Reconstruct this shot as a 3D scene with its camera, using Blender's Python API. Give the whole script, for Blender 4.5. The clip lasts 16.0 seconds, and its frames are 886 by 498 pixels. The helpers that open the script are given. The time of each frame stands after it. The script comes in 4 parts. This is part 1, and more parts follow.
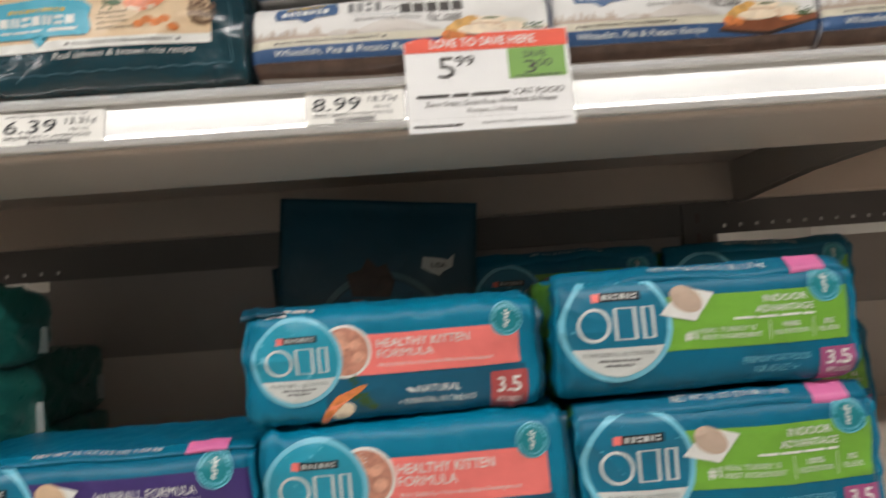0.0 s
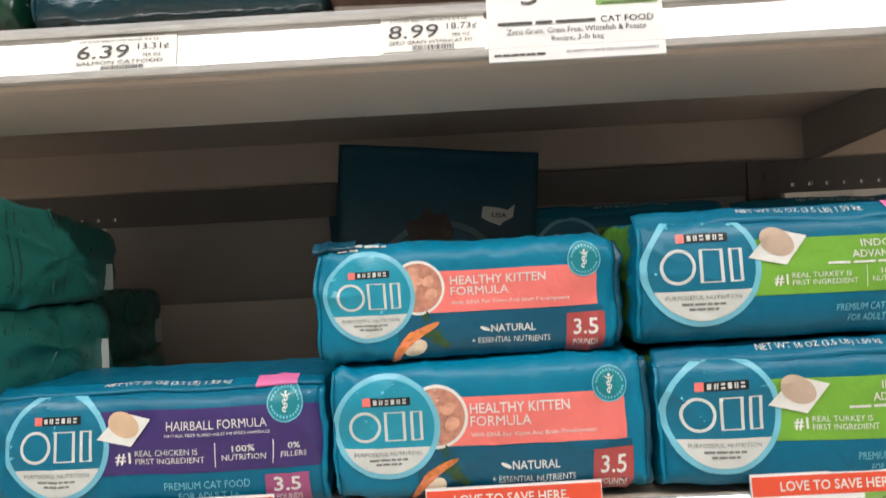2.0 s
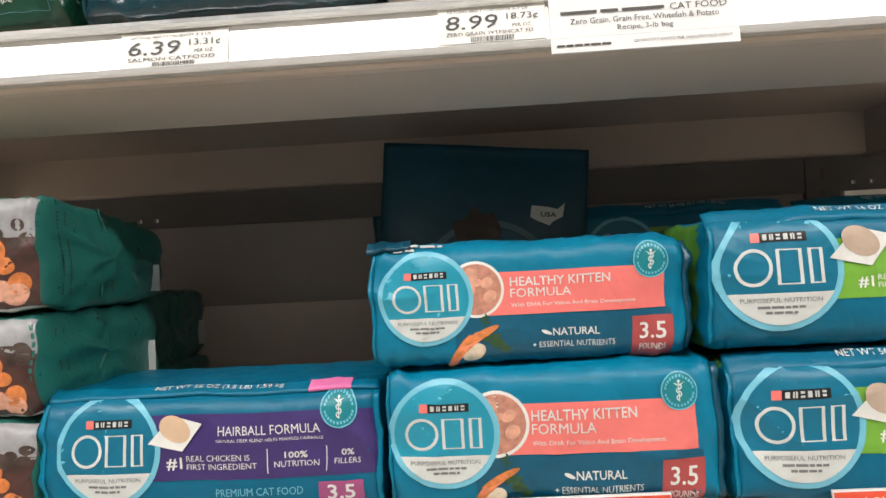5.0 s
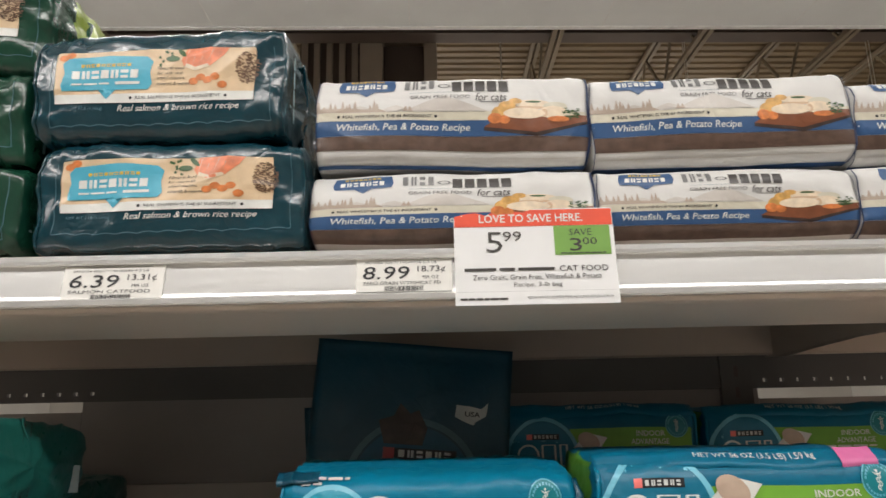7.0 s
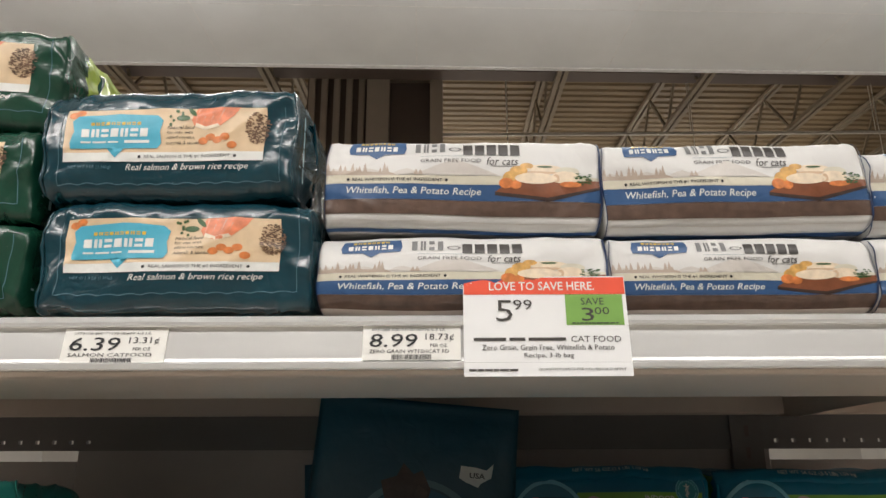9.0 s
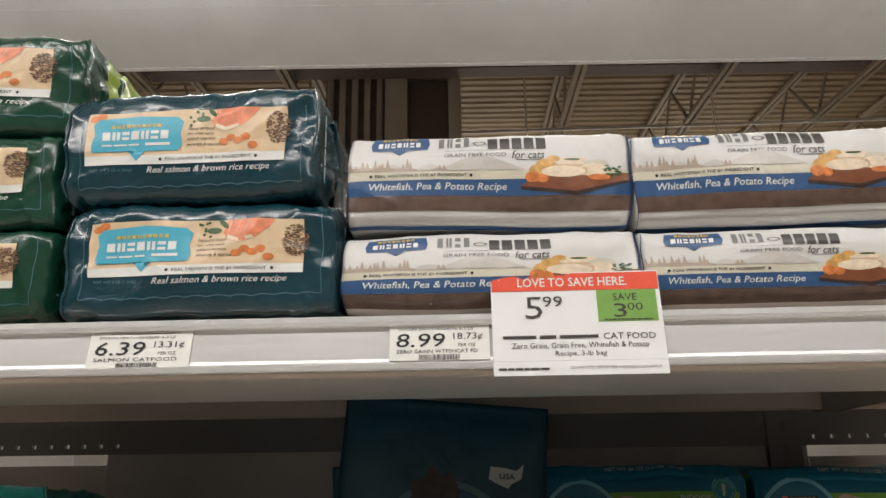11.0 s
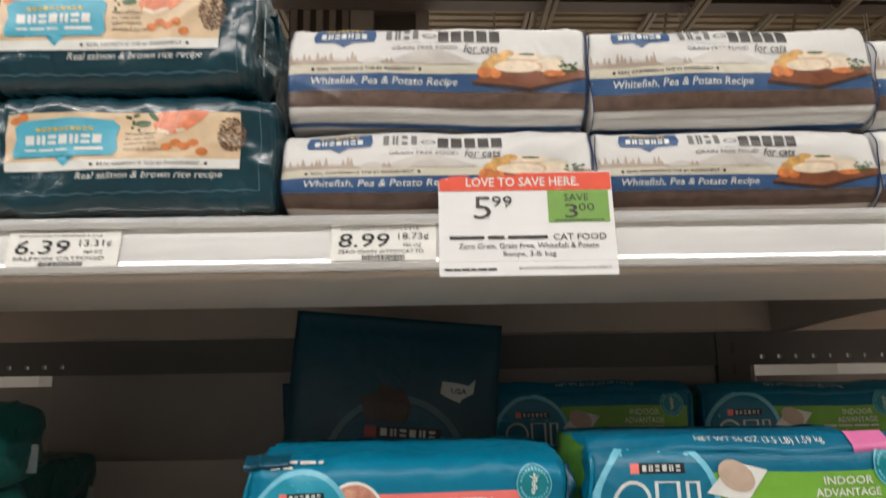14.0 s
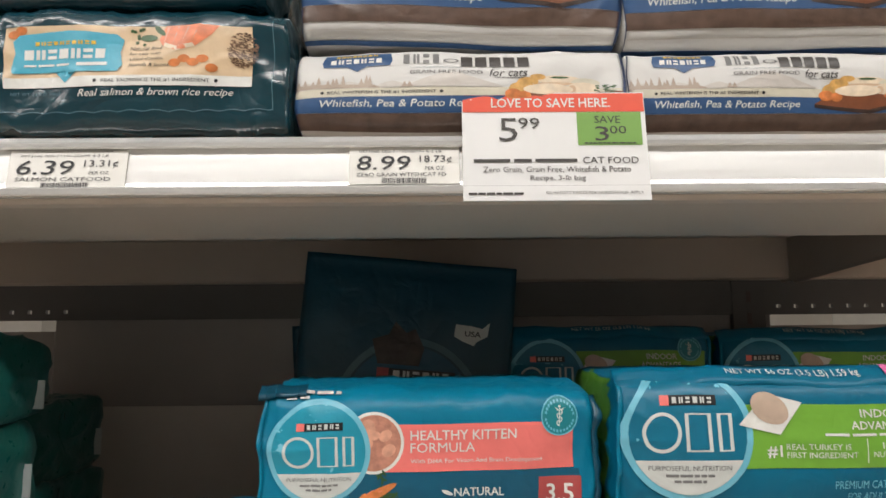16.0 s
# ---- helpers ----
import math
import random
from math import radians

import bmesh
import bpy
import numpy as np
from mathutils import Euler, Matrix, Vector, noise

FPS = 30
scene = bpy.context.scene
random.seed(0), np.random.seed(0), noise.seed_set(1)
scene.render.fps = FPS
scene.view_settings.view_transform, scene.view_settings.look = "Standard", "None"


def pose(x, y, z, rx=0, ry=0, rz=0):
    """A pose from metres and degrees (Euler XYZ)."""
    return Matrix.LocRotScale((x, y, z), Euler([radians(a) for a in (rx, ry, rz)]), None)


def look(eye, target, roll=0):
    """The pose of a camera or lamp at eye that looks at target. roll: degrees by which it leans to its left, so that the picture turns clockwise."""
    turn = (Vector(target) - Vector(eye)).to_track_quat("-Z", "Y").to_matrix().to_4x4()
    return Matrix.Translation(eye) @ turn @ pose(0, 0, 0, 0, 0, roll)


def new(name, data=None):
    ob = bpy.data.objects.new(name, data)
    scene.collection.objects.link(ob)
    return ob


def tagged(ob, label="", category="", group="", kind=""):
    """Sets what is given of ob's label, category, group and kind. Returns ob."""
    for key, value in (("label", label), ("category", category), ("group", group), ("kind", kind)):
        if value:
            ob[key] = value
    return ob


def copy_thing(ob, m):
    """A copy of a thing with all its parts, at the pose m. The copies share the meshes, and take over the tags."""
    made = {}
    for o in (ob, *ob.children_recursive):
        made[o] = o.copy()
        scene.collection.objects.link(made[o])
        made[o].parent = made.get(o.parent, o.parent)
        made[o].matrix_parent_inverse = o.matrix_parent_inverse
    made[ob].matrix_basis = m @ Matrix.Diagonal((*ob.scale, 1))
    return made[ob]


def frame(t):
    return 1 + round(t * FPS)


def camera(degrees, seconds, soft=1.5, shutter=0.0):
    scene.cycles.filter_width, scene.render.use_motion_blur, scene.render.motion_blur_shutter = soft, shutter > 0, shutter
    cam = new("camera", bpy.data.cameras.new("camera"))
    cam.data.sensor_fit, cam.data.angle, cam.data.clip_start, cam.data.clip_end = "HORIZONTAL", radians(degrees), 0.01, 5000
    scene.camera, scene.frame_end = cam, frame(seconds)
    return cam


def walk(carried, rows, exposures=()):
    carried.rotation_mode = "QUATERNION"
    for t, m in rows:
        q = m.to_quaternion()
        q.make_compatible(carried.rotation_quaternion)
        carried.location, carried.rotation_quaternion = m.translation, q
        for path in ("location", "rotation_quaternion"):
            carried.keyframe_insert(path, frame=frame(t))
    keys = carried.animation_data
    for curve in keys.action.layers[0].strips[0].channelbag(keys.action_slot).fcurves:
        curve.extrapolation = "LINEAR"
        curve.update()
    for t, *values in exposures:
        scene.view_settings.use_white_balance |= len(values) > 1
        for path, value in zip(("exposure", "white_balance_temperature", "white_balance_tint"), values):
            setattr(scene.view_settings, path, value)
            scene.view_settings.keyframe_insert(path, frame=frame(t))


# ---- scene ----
cam = camera(68.0, 16.0, shutter=0.5)
PATH = [
    (0, (-0.037, -0.128, 1.476), (0.019, 1.868, 1.583), -4.2),
    (0.5, (-0.109, -0.105, 1.446), (-0.165, 1.894, 1.456), -3.4),
    (1, (-0.118, -0.097, 1.425), (-0.196, 1.901, 1.391), -4.0),
    (1.5, (-0.106, -0.094, 1.426), (-0.187, 1.903, 1.378), -3.4),
    (2, (-0.086, -0.104, 1.44), (-0.126, 1.896, 1.476), -2.9),
    (2.5, (-0.093, -0.108, 1.451), (-0.142, 1.891, 1.51), -2.4),
    (3, (-0.097, -0.104, 1.44), (-0.145, 1.895, 1.485), -2.6),
    (3.2, (-0.101, -0.101, 1.439), (-0.167, 1.898, 1.471), -2.5),
    (5.5, (-0.118, -0.077, 1.442), (-0.255, 1.917, 1.499), -2.5),
    (6, (-0.109, -0.11, 1.488), (-0.234, 1.875, 1.694), -1.0),
    (6.5, (-0.078, -0.14, 1.536), (-0.104, 1.821, 1.93), -1.2),
    (7, (-0.054, -0.147, 1.546), (-0.06, 1.809, 1.966), -1.2),
    (7.5, (-0.032, -0.143, 1.533), (-0.001, 1.818, 1.925), -2.1),
    (8, (-0.039, -0.129, 1.531), (-0.024, 1.832, 1.921), -1.3),
    (8.5, (-0.05, -0.128, 1.567), (-0.078, 1.819, 2.022), -0.7),
    (9, (-0.061, -0.143, 1.586), (-0.073, 1.79, 2.099), -0.2),
    (11.5, (-0.067, -0.12, 1.59), (-0.163, 1.813, 2.094), -1.0),
    (12, (-0.062, -0.116, 1.591), (-0.17, 1.82, 2.083), -1.0),
    (12.5, (-0.069, -0.117, 1.569), (-0.156, 1.809, 2.101), -1.2),
    (13, (-0.062, -0.115, 1.577), (-0.157, 1.826, 2.049), -1.1),
    (13.5, (-0.062, -0.107, 1.574), (-0.139, 1.842, 2.015), -0.8),
    (14, (-0.046, -0.087, 1.551), (-0.028, 1.884, 1.891), -0.9),
    (14.5, (-0.048, -0.052, 1.535), (-0.009, 1.929, 1.804), -1.0),
    (15, (-0.064, -0.046, 1.533), (-0.056, 1.936, 1.801), -0.9),
    (15.5, (-0.071, -0.051, 1.524), (-0.077, 1.932, 1.785), -0.5),
    (16, (-0.069, -0.052, 1.516), (-0.049, 1.933, 1.757), -0.5),
]
EXPOSURE = [(0.0, -0.25), (0.5, -0.1), (1.0, 0.12), (1.5, 0.2), (2.5, 0.08), (5.5, 0.2), (6.2, 0.05), (7.0, -0.22), (8.0, -0.26), (8.5, -0.1), (9.0, -0.18), (12.0, -0.3), (13.0, -0.22), (14.5, -0.22), (16.0, -0.18)]
walk(cam, [(t, look(eye, target, roll)) for t, eye, target, roll in PATH], EXPOSURE)


# ---------- light ----------
world = bpy.data.worlds.new("store_air")
scene.world = world
world.use_nodes = True
world.node_tree.nodes["Background"].inputs["Color"].default_value = (0.9, 0.95, 1.0, 1)
world.node_tree.nodes["Background"].inputs["Strength"].default_value = 0.02


# ---------- materials ----------
def srgb(r, g, b):
    f = lambda c: c / 12.92 if c <= 0.04045 else ((c + 0.055) / 1.055) ** 2.4
    return (f(r / 255), f(g / 255), f(b / 255))


def material(name, colour, rough=0.5, metal=0.0, vary=0.10, scale=30.0, bump=0.0, bump_scale=200.0, coat=0.0, spec=0.5, stretch=(1, 1, 1), crinkle=0.0):
    m = bpy.data.materials.new(name)
    m.use_nodes = True
    nt = m.node_tree
    b = nt.nodes["Principled BSDF"]
    b.inputs["Metallic"].default_value = metal
    b.inputs["Specular IOR Level"].default_value = spec
    b.inputs["Coat Weight"].default_value = coat
    b.inputs["Coat Roughness"].default_value = 0.12
    co = nt.nodes.new("ShaderNodeTexCoord")
    mp = nt.nodes.new("ShaderNodeMapping")
    mp.inputs["Scale"].default_value = stretch
    nt.links.new(co.outputs["Object"], mp.inputs["Vector"])
    big = nt.nodes.new("ShaderNodeTexNoise")
    big.inputs["Scale"].default_value = scale
    big.inputs["Detail"].default_value = 5
    fine = nt.nodes.new("ShaderNodeTexNoise")
    fine.inputs["Scale"].default_value = bump_scale
    fine.inputs["Detail"].default_value = 3
    for n in (big, fine):
        nt.links.new(mp.outputs["Vector"], n.inputs["Vector"])
    ramp = nt.nodes.new("ShaderNodeMapRange")
    ramp.inputs["From Min"].default_value, ramp.inputs["From Max"].default_value = 0.25, 0.75
    ramp.inputs["To Min"].default_value, ramp.inputs["To Max"].default_value = 1 - vary, 1 + vary
    nt.links.new(big.outputs["Fac"], ramp.inputs["Value"])
    mul = nt.nodes.new("ShaderNodeVectorMath")
    mul.operation = "SCALE"
    mul.inputs[0].default_value = colour
    nt.links.new(ramp.outputs["Result"], mul.inputs["Scale"])
    nt.links.new(mul.outputs["Vector"], b.inputs["Base Color"])
    rr = nt.nodes.new("ShaderNodeMapRange")
    rr.inputs["To Min"].default_value, rr.inputs["To Max"].default_value = max(0.03, rough * 0.75), min(1, rough * 1.25)
    nt.links.new(fine.outputs["Fac"], rr.inputs["Value"])
    nt.links.new(rr.outputs["Result"], b.inputs["Roughness"])
    if bump:
        bp = nt.nodes.new("ShaderNodeBump")
        bp.inputs["Strength"].default_value = bump
        bp.inputs["Distance"].default_value = 0.001
        nt.links.new(fine.outputs["Fac"], bp.inputs["Height"])
        nt.links.new(bp.outputs["Normal"], b.inputs["Normal"])
    if crinkle:
        # sharp creases of film, set apart from bag to bag by where the bag lies
        info = nt.nodes.new("ShaderNodeObjectInfo")
        shift = nt.nodes.new("ShaderNodeVectorMath")
        shift.operation = "MULTIPLY_ADD"
        shift.inputs[1].default_value = (7.3, 5.1, 9.7)
        nt.links.new(info.outputs["Location"], shift.inputs[0])
        nt.links.new(co.outputs["Object"], shift.inputs[2])
        last = bp.outputs["Normal"] if bump else None
        for size, depth in ((17.0, 0.006), (46.0, 0.0018)):
            n = nt.nodes.new("ShaderNodeTexNoise")
            n.inputs["Scale"].default_value = size
            n.inputs["Detail"].default_value = 1.5
            n.inputs["Distortion"].default_value = 0.6
            nt.links.new(shift.outputs["Vector"], n.inputs["Vector"])
            sub = nt.nodes.new("ShaderNodeMath")
            sub.operation = "SUBTRACT"
            sub.inputs[1].default_value = 0.5
            nt.links.new(n.outputs["Fac"], sub.inputs[0])
            ab = nt.nodes.new("ShaderNodeMath")
            ab.operation = "ABSOLUTE"
            nt.links.new(sub.outputs[0], ab.inputs[0])
            cb = nt.nodes.new("ShaderNodeBump")
            cb.inputs["Strength"].default_value = crinkle
            cb.inputs["Distance"].default_value = depth
            nt.links.new(ab.outputs[0], cb.inputs["Height"])
            if last:
                nt.links.new(last, cb.inputs["Normal"])
            last = cb.outputs["Normal"]
        nt.links.new(last, b.inputs["Normal"])
    return m


def print_ink(name, r, g, b, rough=0.38, vary=0.05, crinkle=0.45, scale=60):
    return material("ink_" + name, srgb(r, g, b), rough, vary=vary, scale=scale, bump=0.08, bump_scale=300, crinkle=crinkle)


STEEL = material("painted_shelf_steel", (0.55, 0.455, 0.385), 0.42, 0.0, 0.06, 4, 0.05, 300)
BRACKET = material("bracket_steel", (0.50, 0.43, 0.375), 0.5, 0.0, 0.08, 6)
# back panel steel twice: lighter and darker tone carry bounced light and shade
STEEL_BACK_LIT = material("lit_brown_grey_panel", (0.60, 0.535, 0.49), 0.5, 0.0, 0.10, 3, 0.1, 150)
STEEL_BACK_SHADED = material("shaded_brown_grey_panel", (0.34, 0.305, 0.285), 0.45, 0.0, 0.12, 4, 0.1, 150)
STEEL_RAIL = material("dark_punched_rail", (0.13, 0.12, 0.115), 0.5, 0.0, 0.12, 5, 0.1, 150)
CHANNEL = material("satin_aluminium", (0.79, 0.785, 0.775), 0.24, 0.6, 0.03, 7, 0.004, 60, stretch=(0.12, 1, 3))
PAPER = material("white_card", (0.80, 0.80, 0.80), 0.45, 0, 0.02, 20, 0.03, 500)
TAGPAPER = material("shelf_label_paper", (0.80, 0.785, 0.745), 0.35, 0, 0.03, 30, 0.03, 500)
ACRYLIC = material("sign_holder_plastic", (0.7, 0.7, 0.7), 0.15, 0, 0.02)
TEAL = material("teal_foil", srgb(0, 116, 148), 0.40, 0, 0.08, 14, 0.15, 90, spec=0.3, crinkle=0.7)
TEAL_BAND = material("blue_teal_foil", srgb(0, 101, 132), 0.40, 0, 0.08, 14, 0.15, 90, spec=0.3, crinkle=0.7)
TEAL_DARK = material("deep_teal_foil", srgb(6, 70, 92), 0.36, 0, 0.07, 14, 0.12, 120, coat=0.1, crinkle=0.7)
NAVY_FOIL = material("dark_blue_green_foil", srgb(14, 55, 66), 0.22, 0, 0.10, 18, 0.15, 70, coat=0.25, crinkle=1.0)
GREEN_FOIL = material("dark_green_foil", srgb(20, 64, 48), 0.24, 0, 0.10, 18, 0.15, 70, coat=0.2, crinkle=1.0)
SEA_FOIL = material("sea_green_foil", srgb(38, 107, 98), 0.30, 0, 0.10, 14, 0.12, 120, coat=0.15, crinkle=0.6)
LIME_FOIL = material("lime_green_foil", srgb(150, 172, 60), 0.3, 0, 0.08, 14, 0.1, 120, coat=0.2, crinkle=0.8)
# green of the indoor bags' left end, darkened in colour for its shadow
LEAF_SHADED = material("shaded_leaf_foil", srgb(82, 132, 42), 0.4, 0, 0.12, 14, 0.15, 100, crinkle=0.8)
WHITE_SACK = material("white_coated_paper_sack", (0.66, 0.65, 0.635), 0.5, 0, 0.05, 12, 0.12, 90, crinkle=0.35)
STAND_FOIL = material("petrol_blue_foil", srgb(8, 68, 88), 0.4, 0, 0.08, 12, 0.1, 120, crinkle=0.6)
INK = {
    "ring": print_ink("pale_blue", 112, 186, 208), "disc": print_ink("teal_disc", 2, 108, 138), "disc2": print_ink("light_teal_disc", 30, 146, 172),
    "panel": print_ink("pale_grey", 205, 208, 205), "white": print_ink("white", 222, 222, 218), "black": print_ink("black", 26, 26, 30, crinkle=0.0),
    "coral": print_ink("coral", 234, 120, 114), "purple": print_ink("purple", 62, 46, 106), "green": print_ink("leaf_green", 114, 170, 58),
    "deep": print_ink("deep_blue", 2, 84, 112), "red": print_ink("brick_red", 172, 74, 74), "magenta": print_ink("magenta", 160, 78, 124),
    "pinkflap": print_ink("pink", 214, 112, 164), "badge": print_ink("badge_teal", 16, 128, 138), "meat": print_ink("meat_pink", 216, 160, 136, vary=0.25, scale=130),
    "meat2": print_ink("meat_dark", 190, 132, 112, vary=0.3, scale=150), "carrot": print_ink("carrot", 206, 122, 66, vary=0.35, scale=130), "herb": print_ink("herb", 52, 84, 44, vary=0.3),
    "patty": print_ink("patty", 190, 168, 150, vary=0.1), "patty2": print_ink("patty_warm", 206, 176, 146, vary=0.1), "cream": print_ink("cream", 214, 188, 154, vary=0.12, scale=40),
    "aqua": print_ink("aqua", 74, 168, 194), "salmon": print_ink("salmon", 222, 132, 96, vary=0.3, scale=90), "speck": print_ink("speckle", 112, 84, 64, vary=0.6),
    "blue": print_ink("mid_blue", 50, 84, 128), "brown": print_ink("timber", 92, 72, 62, vary=0.35, scale=75), "board": print_ink("board", 126, 74, 48, vary=0.2),
    "strip": print_ink("ivory", 208, 202, 184), "tree": print_ink("tree_taupe", 176, 160, 146), "hill": print_ink("hill_grey", 200, 194, 188),
    "dark": print_ink("charcoal", 66, 62, 60, crinkle=0.0), "fish": print_ink("fish_white", 226, 208, 184, vary=0.16, scale=110), "potato": print_ink("potato", 206, 160, 92, vary=0.35, scale=140),
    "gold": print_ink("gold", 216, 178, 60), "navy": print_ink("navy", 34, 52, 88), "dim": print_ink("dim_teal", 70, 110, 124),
    "signred": print_ink("sign_red", 226, 84, 58, crinkle=0.0), "signgreen": print_ink("sign_green", 122, 166, 80, crinkle=0.0), "grey": print_ink("mid_grey", 120, 120, 120, crinkle=0.0),
    "photo": print_ink("photo_brown", 74, 48, 44, vary=0.5), "sky": print_ink("photo_grey", 150, 150, 152, vary=0.2), "bark": print_ink("photo_dark", 70, 58, 52, vary=0.5),
    "dimtext": print_ink("faint_white", 150, 176, 180), "soil": print_ink("soil", 58, 44, 40, vary=0.4),
}
CEILTILE = material("white_ceiling_tile", (0.79, 0.81, 0.82), 0.9, 0, 0.05, 3, 0.3, 120)
GRID = material("ceiling_grid_white", (0.80, 0.80, 0.80), 0.7)
DECK = material("tan_steel_deck", (0.23, 0.165, 0.092), 0.6, 0, 0.15, 1.2, 0.05, 60)
JOIST = material("primer_grey_brown_steel", (0.27, 0.215, 0.15), 0.6, 0, 0.15, 2)
GIRDER = material("dark_brown_steel", (0.12, 0.09, 0.075), 0.6, 0, 0.15, 2)
PILLAR = material("tan_pillar_casing", (0.46, 0.39, 0.32), 0.6, 0, 0.15, 2)
PIPE = material("white_pipe", (0.7, 0.66, 0.6), 0.4)
FLOOR = material("polished_store_floor", (0.52, 0.48, 0.42), 0.3, 0, 0.1, 2, 0.05, 60)
WALL = material("store_wall_paint", (0.76, 0.74, 0.70), 0.7, 0, 0.05, 1.5, 0.1, 60)
LAMPHOUSE = material("lamp_housing", (0.8, 0.8, 0.8), 0.5)
GLOW = bpy.data.materials.new("lamp_diffuser")
GLOW.use_nodes = True
GLOW.node_tree.nodes["Principled BSDF"].inputs["Emission Color"].default_value = (1, 0.93, 0.84, 1)
GLOW.node_tree.nodes["Principled BSDF"].inputs["Emission Strength"].default_value = 6


# ---------- mesh helpers ----------
def part(name, bm, mat, parent=None, label="", smooth=False):
    me = bpy.data.meshes.new(name)
    bm.to_mesh(me)
    bm.free()
    me.materials.append(mat)
    if smooth:
        me.polygons.foreach_set("use_smooth", [True] * len(me.polygons))
    ob = new(name, me)
    ob.parent = parent
    if label:
        tagged(ob, label)
    return ob


def raw(name, verts, faces, mat, parent=None, label="", smooth=False):
    me = bpy.data.meshes.new(name)
    me.from_pydata([tuple(v) for v in verts], [], faces)
    me.materials.append(mat)
    if smooth:
        me.polygons.foreach_set("use_smooth", [True] * len(me.polygons))
    ob = new(name, me)
    ob.parent = parent
    if label:
        tagged(ob, label)
    return ob


def boxes(items, bevel=0.0):
    """One bmesh of boxes (x0, x1, y0, y1, z0, z1)."""
    bm = bmesh.new()
    for x0, x1, y0, y1, z0, z1 in items:
        r = bmesh.ops.create_cube(bm, size=1.0)
        for v in r["verts"]:
            v.co = Vector((x0 + (v.co.x + 0.5) * (x1 - x0), y0 + (v.co.y + 0.5) * (y1 - y0), z0 + (v.co.z + 0.5) * (z1 - z0)))
    if bevel:
        bmesh.ops.bevel(bm, geom=bm.edges[:], offset=bevel, segments=2, affect="EDGES")
    return bm


def extrude_profile(profile, x0, x1):
    """A closed (y, z) outline drawn along x."""
    bm = bmesh.new()
    a = [bm.verts.new((x0, y, z)) for y, z in profile]
    b = [bm.verts.new((x1, y, z)) for y, z in profile]
    n = len(profile)
    for i in range(n):
        bm.faces.new((a[i], a[(i + 1) % n], b[(i + 1) % n], b[i]))
    bm.faces.new(a[::-1])
    bm.faces.new(b)
    bmesh.ops.recalc_face_normals(bm, faces=bm.faces[:])
    return bm


def thing(name, label, category, m, group="", kind=""):
    ob = new(name)
    ob.empty_display_size = 0.05
    ob.matrix_world = m
    return tagged(ob, label, category, group, kind)


# ---------- flat print on a surface ----------
def split_small(tris, limit):
    out, todo = [], list(tris)
    while todo:
        a, b, c = todo.pop()
        ls = ((a[0] - b[0]) ** 2 + (a[1] - b[1]) ** 2, (b[0] - c[0]) ** 2 + (b[1] - c[1]) ** 2, (c[0] - a[0]) ** 2 + (c[1] - a[1]) ** 2)
        k = ls.index(max(ls))
        if ls[k] <= limit * limit:
            out.append((a, b, c))
            continue
        p, q, r = ((a, b, c), (b, c, a), (c, a, b))[k]
        mid = ((p[0] + q[0]) / 2, (p[1] + q[1]) / 2)
        todo += [(p, mid, r), (mid, q, r)]
    return out


def poly_tris(points):
    from mathutils.geometry import tessellate_polygon
    idx = tessellate_polygon([[Vector((x, y, 0)) for x, y in points]])
    return [tuple(points[i] for i in t) for t in idx]


def rect(x0, y0, x1, y1, lean=0.0):
    return poly_tris([(x0, y0), (x1, y0), (x1 + lean, y1), (x0 + lean, y1)])


def oval(cx, cy, rx, ry=None, a0=0, a1=360, turn=0, n=40):
    ry = rx if ry is None else ry
    c, s = math.cos(radians(turn)), math.sin(radians(turn))
    pts = []
    for i in range(n if a1 - a0 >= 360 else n + 1):
        a = radians(a0 + (a1 - a0) * i / n)
        px, py = rx * math.cos(a), ry * math.sin(a)
        pts.append((cx + px * c - py * s, cy + px * s + py * c))
    return poly_tris(pts)


def ring(cx, cy, r0, r1, n=56, a0=0, a1=360, sx=1.0):
    out = []
    for i in range(n):
        a, b = radians(a0 + (a1 - a0) * i / n), radians(a0 + (a1 - a0) * (i + 1) / n)
        p = [(cx + r * math.cos(t) * sx, cy + r * math.sin(t)) for r, t in ((r0, a), (r1, a), (r1, b), (r0, b))]
        out += [(p[0], p[1], p[2]), (p[0], p[2], p[3])]
    return out


def chord_segment(cx, cy, r, h):
    """The part of a disc that lies lower than cy - h."""
    a = math.degrees(math.asin(h / r))
    return oval(cx, cy, r, r, 180 + a, 360 - a)


def words(body, x0, y0, x1, y1, bold=0.0, shear=0.0, keep=False):
    """Tessellated writing with the built-in font, fitted into a box."""
    cu = bpy.data.curves.new("writing", "FONT")
    cu.body, cu.resolution_u, cu.offset, cu.shear = body, 2, bold, shear
    ob = bpy.data.objects.new("writing", cu)
    me = bpy.data.meshes.new_from_object(ob)
    me.calc_loop_triangles()
    vs = [(v.co.x, v.co.y) for v in me.vertices]
    tr = [tuple(t.vertices) for t in me.loop_triangles]
    bpy.data.objects.remove(ob)
    bpy.data.curves.remove(cu)
    bpy.data.meshes.remove(me)
    if not vs:
        return []
    ax, bx = min(v[0] for v in vs), max(v[0] for v in vs)
    ay, by = min(v[1] for v in vs), max(v[1] for v in vs)
    kx, ky = (x1 - x0) / (bx - ax), (y1 - y0) / max(1e-6, by - ay)
    if keep:
        kx = min(kx, ky * 1.15)
    vs = [(x0 + (x - ax) * kx, y0 + (y - ay) * ky) for x, y in vs]
    return [tuple(vs[i] for i in t) for t in tr]


